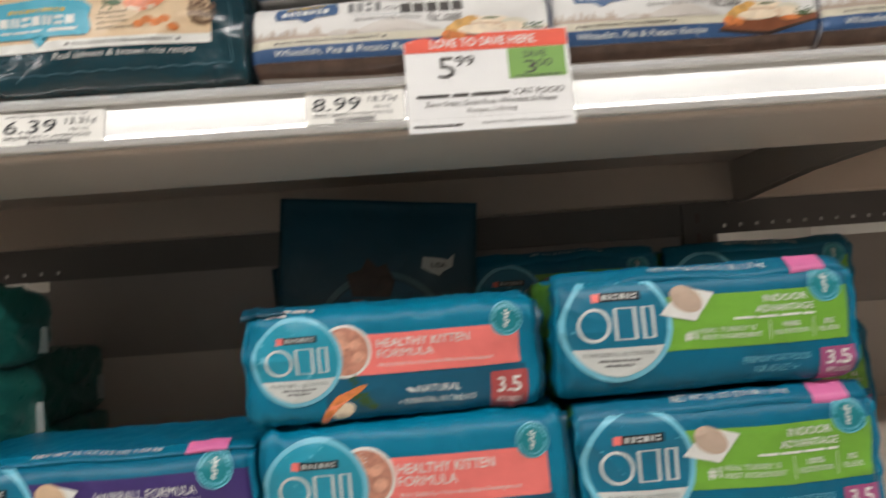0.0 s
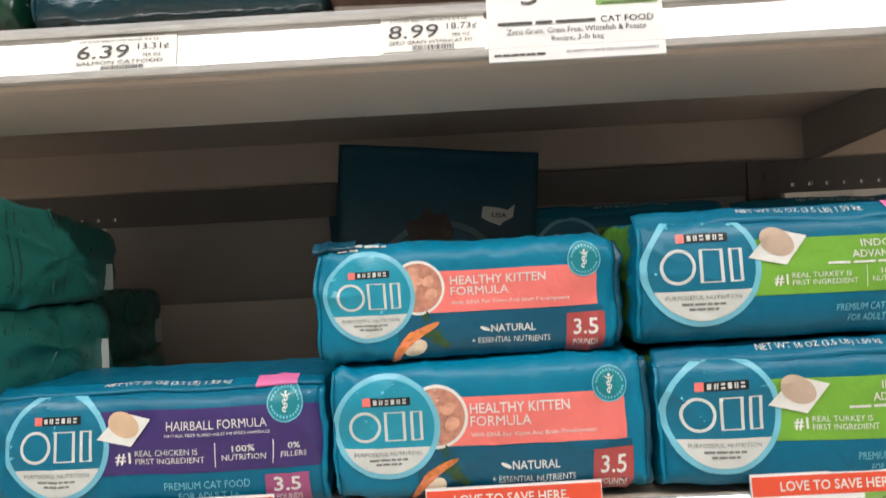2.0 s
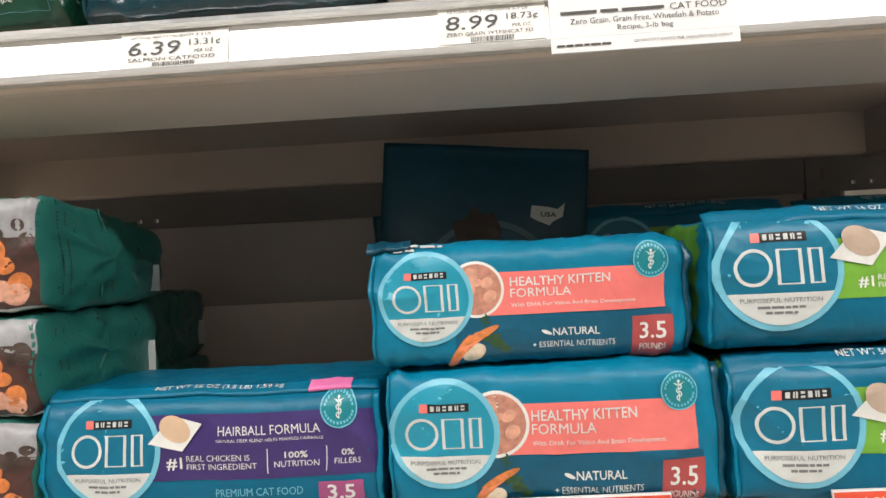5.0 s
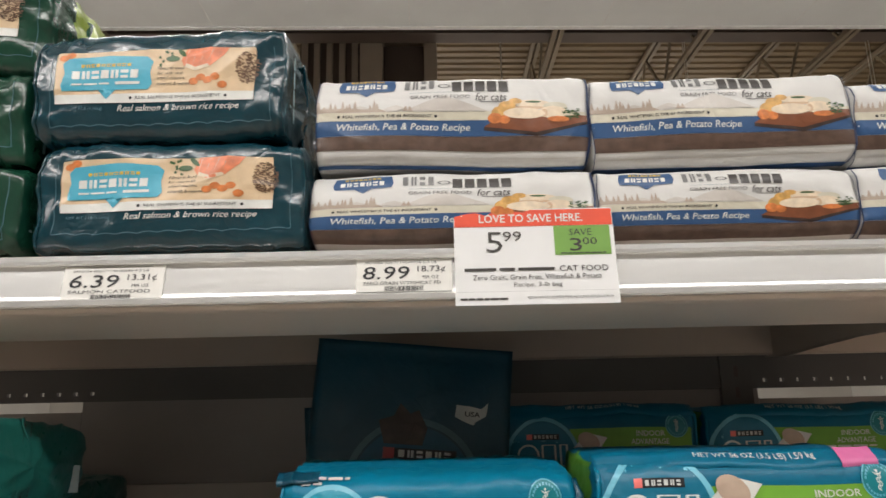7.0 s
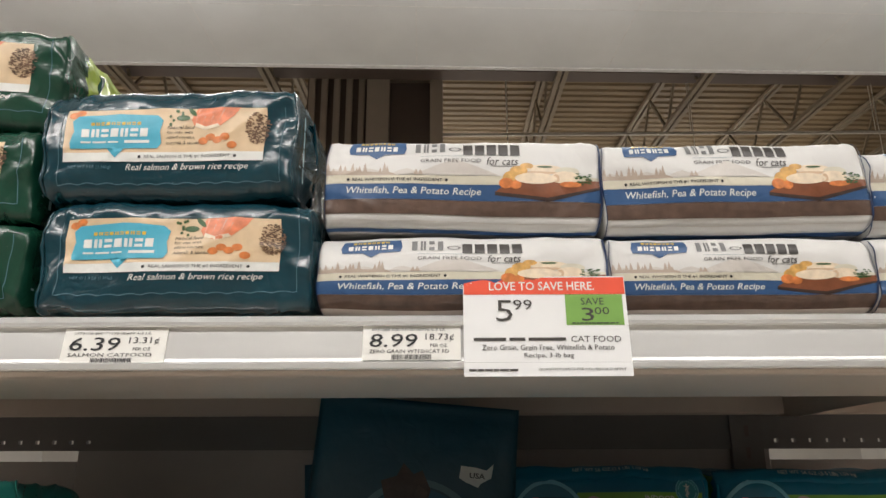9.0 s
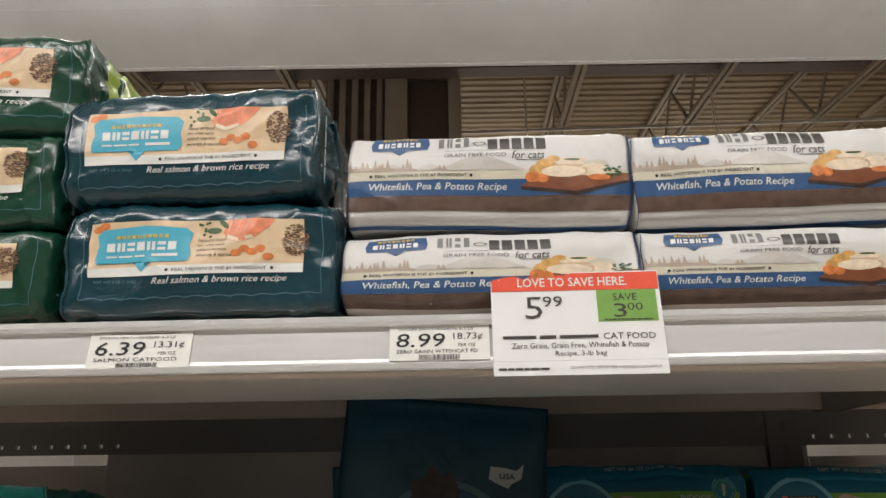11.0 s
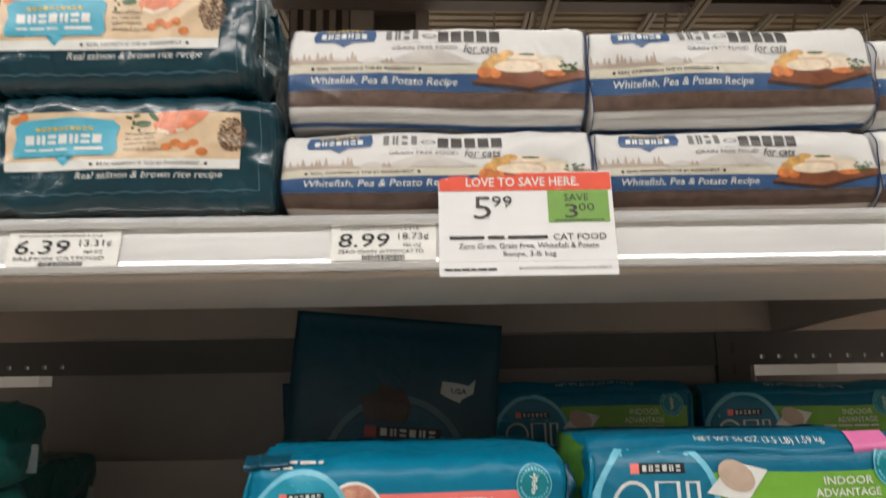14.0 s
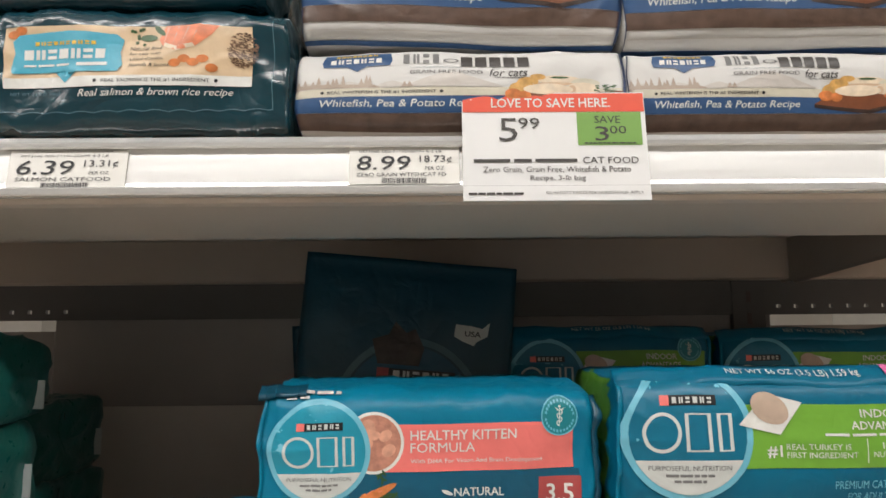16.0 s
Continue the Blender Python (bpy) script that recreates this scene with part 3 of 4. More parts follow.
BACK = 1.17
for x in (-1.061, JOINT, 1.683):
    for z in (UP, LOW):
        bracket(x, z)
    up = thing("upright", "dark slotted steel upright post", "upright", Matrix.Translation((x - 0.075, BACK, 0)), "gondola uprights")
    part("post", boxes([(-0.03, 0.03, -0.004, 0.03, 0, 1.67)]), STEEL_RAIL, up)
    for k in range(12):
        part("slot", boxes([(-0.004, 0.004, -0.0048, -0.004, 1.20 + k * 0.04, 1.22 + k * 0.04)]), GIRDER, up)

# back of the unit: solid panels, with a punched rail above them and a slot of light beside the uprights
back = thing("back_panel", "brown-grey steel back panel of the shelving", "back panel", Matrix.Translation((0, BACK, 0)))
# shade below the shelf is in the upper panels' colour, bounce in the lower
part("panel", boxes([(-0.775, 0.555, 0.010, 0.016, 1.378, 1.55)]), STEEL_BACK_SHADED, back)
part("panel", boxes([(-2.30, 1.69, 0.004, 0.010, 0.02, 1.38)]), STEEL_BACK_LIT, back)
part("panel", boxes([(-2.30, -0.777, 0.010, 0.016, 1.378, 1.517)]), STEEL_BACK_SHADED, back)
part("panel", boxes([(0.557, 1.69, 0.010, 0.016, 1.378, 1.517)]), STEEL_BACK_SHADED, back)
rail = [(-2.30, 1.69, 0.0, 0.008, 1.556, 1.672), (-2.30, 1.69, 0.0, 0.008, 1.537, 1.549)]
x = -2.30
while x < 1.68:
    solid = -0.76 < x < 0.50
    rail.append((x, min(1.69, x + (0.033 if solid else 0.025)), 0.0, 0.008, 1.549, 1.556))
    x += 0.033
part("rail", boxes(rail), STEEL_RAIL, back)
tagged(part("base_plinth", boxes([(-2.29, 1.68, 0.57, 1.16, 0.0, 0.15)], 0.004), STEEL), "beige steel base of the shelving", "plinth")


# ---------- signs and shelf labels ----------
def flat(root_w, root_h):
    return lambda x, y, lift: Vector((x, -0.0011 - lift, y))


def sale_sign(x, z, tilt, price, cents, save, lines, lean=0.0, y=0.541, label="white sale card with red header and green saving patch"):
    w, h = 0.1735, 0.107
    root = thing("sale_sign", label, "sale sign", pose(x, y, z, tilt, lean, 0), "sale signs")
    part("card", boxes([(0, w, -0.001, 0.0005, 0, h)]), PAPER, root)
    part("holder", boxes([(0.0, w, 0.0008, 0.0022, 0.0, h + 0.001)]), ACRYLIC, root, "clear plastic sign holder")
    f = flat(w, h)
    put = lambda n, t, k, c, on=None: lay(n, t, f, k, INK[c], on or root, None)
    header = put("header", rect(0.0008, h * 0.815, w - 0.0008, h - 0.001), 1, "signred")
    put("header_lettering", words("LOVE TO SAVE HERE.", w * 0.16, h * 0.856, w * 0.81, h * 0.945, 0.012), 2, "white", header)
    patch = put("saving_patch", rect(w * 0.625, h * 0.50, w * 0.975, h * 0.812), 1, "signgreen")
    put("price", words(price, w * 0.20, h * 0.54, w * 0.30, h * 0.755, -0.006), 2, "dark")
    put("price_cents", words(cents, w * 0.305, h * 0.655, w * 0.42, h * 0.76), 2, "dark")
    put("saving_lettering", words("SAVE", w * 0.72, h * 0.705, w * 0.86, h * 0.775) + words(save, w * 0.72, h * 0.54, w * 0.795, h * 0.675)
        + words("00", w * 0.80, h * 0.605, w * 0.89, h * 0.68) + bars(w * 0.66, h * 0.512, w * 0.94, h * 0.525, 4), 2, "dark", patch)
    t = []
    for k, item in enumerate(lines):
        body, x0, y0, x1, y1 = item
        box = (x0 * w, y0 * h, x1 * w, y1 * h)
        t += words(body, *box) if body else (rect(*box) if y1 - y0 < 0.042 and x1 - x0 < 0.25 else bars(*box, seed=k + 3))
    put("lettering", t, 2, "dark")
    return root


sale_sign(-0.044, 1.632, -6, "5", "99", "3", [
    ("", 0.06, 0.345, 0.255, 0.375), ("", 0.275, 0.345, 0.37, 0.375), ("", 0.39, 0.345, 0.615, 0.375), ("CAT FOOD", 0.645, 0.33, 0.945, 0.39),
    ("Zero Grain, Grain Free, Whitefish & Potato", 0.11, 0.245, 0.90, 0.305), ("Recipe, 3-lb bag", 0.36, 0.165, 0.655, 0.225),
    ("QUANTITY LIMITS PER HOUSEHOLD APPLY", 0.44, 0.05, 0.96, 0.08), ("", 0.03, 0.05, 0.32, 0.07)])
for x, lean in ((-0.452, -0.6), (-0.127, -0.8), (0.191, -0.4)):
    sale_sign(x, 1.107, -5, "5", "99", "2", [
        ("", 0.06, 0.345, 0.255, 0.375), ("", 0.275, 0.345, 0.37, 0.375), ("", 0.39, 0.345, 0.615, 0.375), ("CAT FOOD", 0.645, 0.33, 0.945, 0.39), ("", 0.11, 0.245, 0.90, 0.29), ("3.5-lb bag", 0.40, 0.165, 0.60, 0.225)], lean)


def shelf_label(x, z, w, h, price, unit, line, code, seed, slant=0.0):
    root = thing("shelf_label", "small off-white shelf price label in the channel", "shelf label", pose(x, FRONT - 0.0042, z, -9.5, slant, 0), "shelf labels")
    part("paper", boxes([(0, w, -0.0008, 0.0002, 0, h)]), TAGPAPER, root)
    f = flat(w, h)
    t = words(price, w * 0.07, h * 0.36, w * 0.56, h * 0.74, 0.004, 0.1) + words(unit, w * 0.64, h * 0.52, w * 0.93, h * 0.74)
    t += words("PER OZ", w * 0.69, h * 0.36, w * 0.86, h * 0.45)
    t += words(code, w * 0.09, h * 0.82, w * 0.84, h * 0.89) + bars(w * 0.2, h * 0.955, w * 0.88, h * 0.972, seed + 1, 3)
    t += words(line, w * 0.07, h * 0.19, w * 0.88, h * 0.29)
    rnd, xx = random.Random(seed), w * 0.30
    while xx < w * 0.70:
        b = rnd.uniform(0.0004, 0.0012)
        t += rect(xx, h * 0.01, xx + b, h * 0.15)
        xx += b + rnd.uniform(0.0004, 0.001)
    lay("lettering", t, f, 1, INK["black"], root, None)
    return root


shelf_label(-0.466, 1.647, 0.109, 0.038, "6.39", "13.31¢", "SALMON CATFOOD", "0973106 000-71190-00699 4-3 LB", 11)
shelf_label(-0.150, 1.6495, 0.103, 0.038, "8.99", "18.73¢", "ZERO GRAIN WTFSHCAT FD", "0971085 000-71190-00776 6-3 LB", 12)
shelf_label(-0.255, 1.150, 0.109, 0.039, "7.99", "14.27¢", "HEALTHY KITTEN", "017800-15017 4-3.5 LB", 13)
shelf_label(0.074, 1.152, 0.100, 0.039, "7.99", "14.27¢", "INDOOR ADVANTAGE CF", "017800-15024 4-3.5 LB", 14)


# ---------- pet food bags, lower shelf ----------
def emblem(b, cx, cy, r, light, top=None):
    """Round emblem: pale ring, disc, grey lower panel, blocks in place of a lettered mark."""
    base = b.ink_m("emblem_ring", oval(cx, cy, r), 2.55, "ring", 0.006, top)
    b.ink_m("emblem_disc", oval(cx, cy, r * 0.90), 3, light, 0.006, top, on=base)
    b.ink_m("emblem_panel", chord_segment(cx, cy, r * 0.90, r * 0.40), 4, "panel", on=base)
    b.ink_m("mark_plate", rect(cx - r * 0.28, cy + r * 0.41, cx + r * 0.46, cy + r * 0.56), 4, "black", on=base)
    b.ink_m("mark_square", rect(cx - r * 0.43, cy + r * 0.41, cx - r * 0.28, cy + r * 0.56), 4, "coral", on=base)
    b.ink_m("plate_mark", strokes(cx - r * 0.23, cy + r * 0.44, cx + r * 0.43, cy + r * 0.53, 6, 0.6), 5, "panel", None, on=base)
    y0, y1, t, th = cy - r * 0.27, cy + r * 0.29, r * 0.055, r * 0.022
    mark = ring(cx - r * 0.40, (y0 + y1) / 2, r * 0.245, r * 0.30, 36)
    for x0, x1 in ((cx - r * 0.04, cx + r * 0.36), (cx + r * 0.45, cx + r * 0.68)):
        mark += rect(x0, y0, x0 + t, y1) + rect(x1 - t, y0, x1, y1) + rect(x0, y1 - th, x1, y1) + rect(x0, y0, x1, y0 + th)
    b.ink_m("emblem_mark", mark, 4, "panel", 0.01, on=base)
    b.ink_m("emblem_lettering", words("PURPOSEFUL NUTRITION", cx - r * 0.62, cy - r * 0.55, cx + r * 0.62, cy - r * 0.475)
            + bars(cx - r * 0.36, cy - r * 0.645, cx + r * 0.36, cy - r * 0.605, 2) + bars(cx - r * 0.24, cy - r * 0.73, cx + r * 0.24, cy - r * 0.69, 3), 5, "grey", None, on=base)


def badge(b, cx, cy, r, top=None):
    base = b.ink_m("badge", oval(cx, cy, r * 0.94), 3, "badge", 0.006, top)
    b.ink_m("badge_rim", ring(cx, cy, r * 0.93, r, 40), 4, "ring", 0.01, top, on=base)
    t = rect(cx - r * 0.025, cy - r * 0.52, cx + r * 0.025, cy + r * 0.5) + oval(cx, cy + r * 0.5, r * 0.07, n=12)
    for k in range(4):
        yy = cy - r * 0.34 + k * r * 0.19
        t += ring(cx, yy, r * 0.10, r * 0.16, 10, -90 if k % 2 else 90, 90 if k % 2 else 270)
    t += [((cx - r * 0.04, cy + r * 0.36), (cx - r * 0.30, cy + r * 0.46), (cx - r * 0.06, cy + r * 0.26)), ((cx + r * 0.04, cy + r * 0.36), (cx + r * 0.06, cy + r * 0.26), (cx + r * 0.30, cy + r * 0.46))]
    b.ink_m("badge_sign", t, 4, "white", None, top, on=base)
    dots = []
    for k in range(26):
        if k % 13 in (0,):
            continue
        a = 2 * math.pi * k / 26
        dots += rect(cx + r * 0.76 * math.cos(a) - r * 0.05, cy + r * 0.76 * math.sin(a) - r * 0.07, cx + r * 0.76 * math.cos(a) + r * 0.05, cy + r * 0.76 * math.sin(a) + r * 0.07)
    b.ink_m("badge_edging", dots, 4, "ring", None, top, on=base)


def kitten_bag(m, L, H, seed):
    b = Bag("kitten_food_bag", "teal kitten food bag with a coral band, lying on its side", L, H, 0.20, m, TEAL, 7.0, 18, 0.0024, seed, "kitten food bags", 0.08, crease=0.8)
    r = H * 0.372
    cx, cy = L * 0.172, H * 0.56
    b.ink("lower_band", rect(0.26, 0.05, 0.945, 0.395), 1, "deep")
    b.ink("coral_band", rect(0.34, 0.405, 0.93, 0.745), 1.3, "coral")
    bx, by, br = L * 0.33, H * 0.615, r * 0.60
    b.ink_m("bowl_rim", oval(bx, by, br), 1.7, "white")
    b.ink_m("bowl_food", oval(bx, by, br * 0.9), 2.0, "meat2")
    rnd = random.Random(4)
    chunks, dark = [], []
    for k in range(9):
        a, d = rnd.uniform(0, 6.28), rnd.uniform(0.2, 0.62) * br
        chunks += oval(bx + d * math.cos(a), by + d * math.sin(a), br * rnd.uniform(0.16, 0.27), br * rnd.uniform(0.13, 0.22), turn=rnd.uniform(0, 180), n=14)
    b.ink_m("printed_meat", chunks, 2.3, "meat", 0.01)
    car = []
    for k in range(5):
        car.append(oval(L * (0.268 + 0.017 * k), H * (0.125 + 0.032 * k), 0.021, 0.0036, turn=54 - 7 * k, n=16))
    b.ink_m("printed_radish", oval(L * 0.315, H * 0.13, 0.012, 0.008, turn=20, n=16), 2.4, "fish", 0.01)
    for k, c in enumerate(car):
        b.ink_m("printed_carrot", c, 3.4 + 0.05 * k, ("carrot", "salmon")[k % 2], 0.01)
    herb = []
    for k in range(60):
        q = rnd.uniform(0, 1)
        herb += oval(L * (0.345 + 0.075 * q + rnd.uniform(-0.01, 0.01)), H * (0.13 + 0.30 * (1 - q) * rnd.uniform(0.3, 1)), 0.0035, 0.0011, turn=rnd.uniform(0, 180), n=8)
    b.ink_m("printed_garnish", herb, 2.5, "herb", None)
    emblem(b, cx, cy, r, "disc2")
    b.ink("lettering", words("HEALTHY KITTEN", 0.438, 0.63, 0.755, 0.70, 0.008) + words("FORMULA", 0.438, 0.54, 0.63, 0.61)
          + words("With DHA For Vision And Brain Development", 0.438, 0.455, 0.835, 0.495)
          + words("NATURAL", 0.565, 0.225, 0.715, 0.285, 0.012) + words("+ ESSENTIAL NUTRIENTS", 0.50, 0.14, 0.765, 0.185)
          + oval(0.545, 0.255, 0.010, 0.025, turn=35, n=14), 3, "white", None)
    box = b.ink("weight_box", rect(0.822, 0.03, 0.948, 0.345), 2, "red")
    b.ink("weight_lettering", words("3.5", 0.845, 0.165, 0.925, 0.295, 0.012) + words("POUNDS", 0.845, 0.085, 0.925, 0.13), 3, "white", None, on=box)
    badge(b, L * 0.886, H * 0.785, 0.0175)
    b.corner_fin(TEAL, -1, 0.003)
    b.corner_fin(TEAL_DARK, 1, 0.006)
    b.end_seal(TEAL_DARK, -1)
    b.end_seal(TEAL_DARK, 1)
    if H < 0.13:
        b.fold(TEAL_DARK, 0.005, 0.95, -0.012, 0.13, 0.001, 3, "crumpled_corner")
        b.ink("fold_lettering", bars(0.10, 0.955, 0.23, 0.972, 6, 4) + bars(0.07, 0.925, 0.15, 0.942, 7, 4), 4, "panel", None)
    return b


def band_bag(m, L, H, seed, band, warm, r, cx, cy, band_box, labelled, name, title, depth=0.21, fold=True):
    b = Bag(name, labelled, L, H, depth, m, TEAL_BAND, 7.0, 14, 0.0018, seed, "teal food bags", 0.05, crease=0.4)
    top = H * 0.965
    x0, y0, x1, y1 = band_box
    b.ink("colour_band", rect(x0, y0, x1, y1), 1, band)
    emblem(b, cx, cy, r, "disc", top)
    nx, ny, q = cx + r * 1.12, cy + r * 0.27, r * 0.86
    b.ink_m("napkin", poly_tris([(nx - q * 0.40, ny - q * 0.18), (nx + q * 0.34, ny - q * 0.36), (nx + q * 0.78, ny + q * 0.20), (nx + q * 0.12, ny + q * 0.36)]), 5, "white")
    b.ink_m("patty", oval(nx + q * 0.18, ny + q * 0.10, q * 0.36, q * 0.25, turn=-28), 6, warm)
    return b, top


def band_writing(b, x0, y0, x1, y1, title, meat):
    w, h = x1 - x0, y1 - y0
    t = []
    if len(title) == 1:
        t += words(title[0], x0 + w * 0.32, y0 + h * 0.67, x0 + w * 0.77, y0 + h * 0.81)
        t += words("NATURAL FIBER BLEND HELPS MINIMIZE HAIRBALLS", x0 + w * 0.31, y0 + h * 0.57, x0 + w * 0.78, y0 + h * 0.615)
    else:
        t += words(title[0], x0 + w * 0.52, y0 + h * 0.79, x0 + w * 0.77, y0 + h * 0.92, 0.012) + words(title[1], x0 + w * 0.47, y0 + h * 0.60, x0 + w * 0.80, y0 + h * 0.73, 0.012)
        t += bars(x0 + w * 0.35, y0 + h * 0.50, x0 + w * 0.80, y0 + h * 0.54, 5)
    t += words("#1", x0 + w * 0.08, y0 + h * 0.16, x0 + w * 0.15, y0 + h * 0.36, 0.02)
    t += words("REAL %s IS" % meat, x0 + w * 0.17, y0 + h * 0.29, x0 + w * 0.46, y0 + h * 0.38) + words("FIRST INGREDIENT", x0 + w * 0.17, y0 + h * 0.16, x0 + w * 0.49, y0 + h * 0.25)
    t += rect(x0 + w * 0.535, y0 + h * 0.08, x0 + w * 0.539, y0 + h * 0.46) + rect(x0 + w * 0.79, y0 + h * 0.08, x0 + w * 0.794, y0 + h * 0.46)
    t += words("100%", x0 + w * 0.61, y0 + h * 0.30, x0 + w * 0.71, y0 + h * 0.40, 0.015) + words("NUTRITION", x0 + w * 0.565, y0 + h * 0.17, x0 + w * 0.76, y0 + h * 0.26)
    t += words("0%", x0 + w * 0.855, y0 + h * 0.30, x0 + w * 0.91, y0 + h * 0.40, 0.015) + words("FILLERS", x0 + w * 0.825, y0 + h * 0.17, x0 + w * 0.94, y0 + h * 0.26)
    b.ink("band_lettering", t, 3, "white", None)


def seam(b, reach, seed, weight_from=0.80, hang=0.005, root_at=0.955, flash=True):
    """Top seam lip with printing and a pink end."""
    ob, v, prof, n = b.fold(TEAL_BAND, reach, root_at, 0.0, 1.0, hang, seed)
    i0, i1 = int(n * weight_from), int(n * (weight_from + 0.13))
    verts, faces = [], []
    for i in range(i0, i1 + 1):
        for j in range(0, prof):
            verts.append(v[i * prof + j] + Vector((0, -0.0013, 0.0009)))
    for i in range(i1 - i0):
        for j in range(prof - 1):
            a = i * prof + j
            faces.append((a, a + 1, a + prof + 1, a + prof))
    if flash:
        raw("pink_flash", verts, faces, INK["pinkflap"], ob, "", True)

    def on_lip(x, y, lift):
        u = max(0, min(0.999, x)) * n
        i, f = int(u), u - int(u)
        k = max(0, min(prof - 1.001, (1 - y) * (prof - 1)))
        j, g = int(k), k - int(k)
        p = v[i * prof + j].lerp(v[(i + 1) * prof + j], f).lerp(v[i * prof + j + 1].lerp(v[(i + 1) * prof + j + 1], f), g)
        return p + Vector((0, -0.0011 - lift, 0.0008))
    lay("seam_lettering", words("NET WT 56 OZ (3.5 LB) 1.59 kg", 0.33, 0.56, 0.72, 0.86), on_lip, 0, INK["white"], ob, None)


def hairball_bag(m, L, H, seed):
    b, top = band_bag(m, L, H, seed, "purple", "patty2", 0.054, L * 0.213, 0.074, (0.30, 0.345, 0.995, 0.84),
                      "teal cat food bag with a purple band, lying on its side", "hairball_food_bag", None)
    band_writing(b, 0.335, 0.345, 0.985, 0.84, ["HAIRBALL FORMULA"], "CHICKEN")
    b.ink("lettering", words("PREMIUM CAT FOOD", 0.53, 0.215, 0.78, 0.275) + words("FOR ADULT 1+", 0.57, 0.13, 0.745, 0.185), 2, "ring", None)
    box = b.ink("weight_box", rect(0.825, 0.02, 0.955, 0.30), 3, "magenta")
    b.ink("weight_lettering", words("3.5", 0.85, 0.16, 0.93, 0.275, 0.015) + words("POUNDS", 0.855, 0.09, 0.93, 0.135), 4, "white", None, on=box)
    badge(b, L * 0.893, H * 0.845, 0.0185, top)
    seam(b, 0.006, seed, 0.80, 0.003, 0.97)
    b.corner_fin(TEAL, -1)
    b.corner_fin(TEAL, 1)
    b.end_seal(TEAL_DARK, -1)
    b.end_seal(TEAL_DARK, 1)
    return b


def indoor_bag(m, L, H, seed, depth=0.21, flash=True):
    b, top = band_bag(m, L, H, seed, "green", "patty", 0.0585, L * 0.192, 0.078, (0.34, 0.365, 0.975, 0.80),
                      "teal indoor cat food bag with a lime green band", "indoor_food_bag", None, depth)
    band_writing(b, 0.365, 0.365, 0.975, 0.80, ["INDOOR", "ADVANTAGE"], "TURKEY")
    b.ink("lettering", words("PREMIUM CAT FOOD", 0.60, 0.22, 0.83, 0.275) + words("FOR ADULT 1+", 0.64, 0.135, 0.79, 0.19), 2, "ring", None)
    box = b.ink("weight_box", rect(0.865, 0.03, 0.99, 0.30), 3, "magenta")
    b.ink("weight_lettering", words("3.5", 0.885, 0.16, 0.965, 0.275, 0.015) + words("POUNDS", 0.89, 0.09, 0.965, 0.135), 4, "white", None, on=box)
    badge(b, L * 0.90, H * 0.815, 0.018, top)
    seam(b, 0.008, seed, hang=0.011, flash=flash)
    b.corner_fin(TEAL, -1, 0.004)
    b.corner_fin(TEAL, 1, 0.005)
    side = b.body.data
    side.materials.append(LEAF_SHADED)
    for f in side.polygons:
        if f.center.x < -b.L * 0.40 and f.center.y > b.W * 0.16 and abs(f.normal.x) > 0.35:
            f.material_index = 1
    b.end_seal(LEAF_SHADED, -1, 0.003)
    return b


def lying(x0, x1, z, y, turn=0.0, roll=0.0, pitch=0.0):
    return pose((x0 + x1) / 2, y, z, pitch, roll, turn)


kitten_bag(lying(-0.218, 0.096, LOW + 0.001, 0.556, 1.0), 0.314, 0.143, 1)
kitten_bag(lying(-0.229, 0.079, LOW + 0.142, 0.566, 3.5), 0.308, 0.123, 2)
hairball_bag(lying(-0.572, -0.229, LOW + 0.001, 0.558, 0.5), 0.343, 0.127, 3)
indoor_bag(lying(0.107, 0.421, LOW + 0.001, 0.553, 0), 0.314, 0.137, 4)
indoor_bag(lying(0.095, 0.411, LOW + 0.147, 0.556, 0), 0.316, 0.128, 5)
# second row in the shade
indoor_bag(lying(0.040, 0.348, LOW + 0.001, 0.935, 0), 0.308, 0.165, 6, 0.18, False)
indoor_bag(lying(0.036, 0.344, LOW + 0.166, 0.950, 0), 0.308, 0.148, 7, 0.18, False)
indoor_bag(lying(0.365, 0.675, LOW + 0.001, 0.935, 0), 0.310, 0.165, 8, 0.18, False)
indoor_bag(lying(0.362, 0.672, LOW + 0.166, 0.950, 0), 0.310, 0.143, 9, 0.18, False)


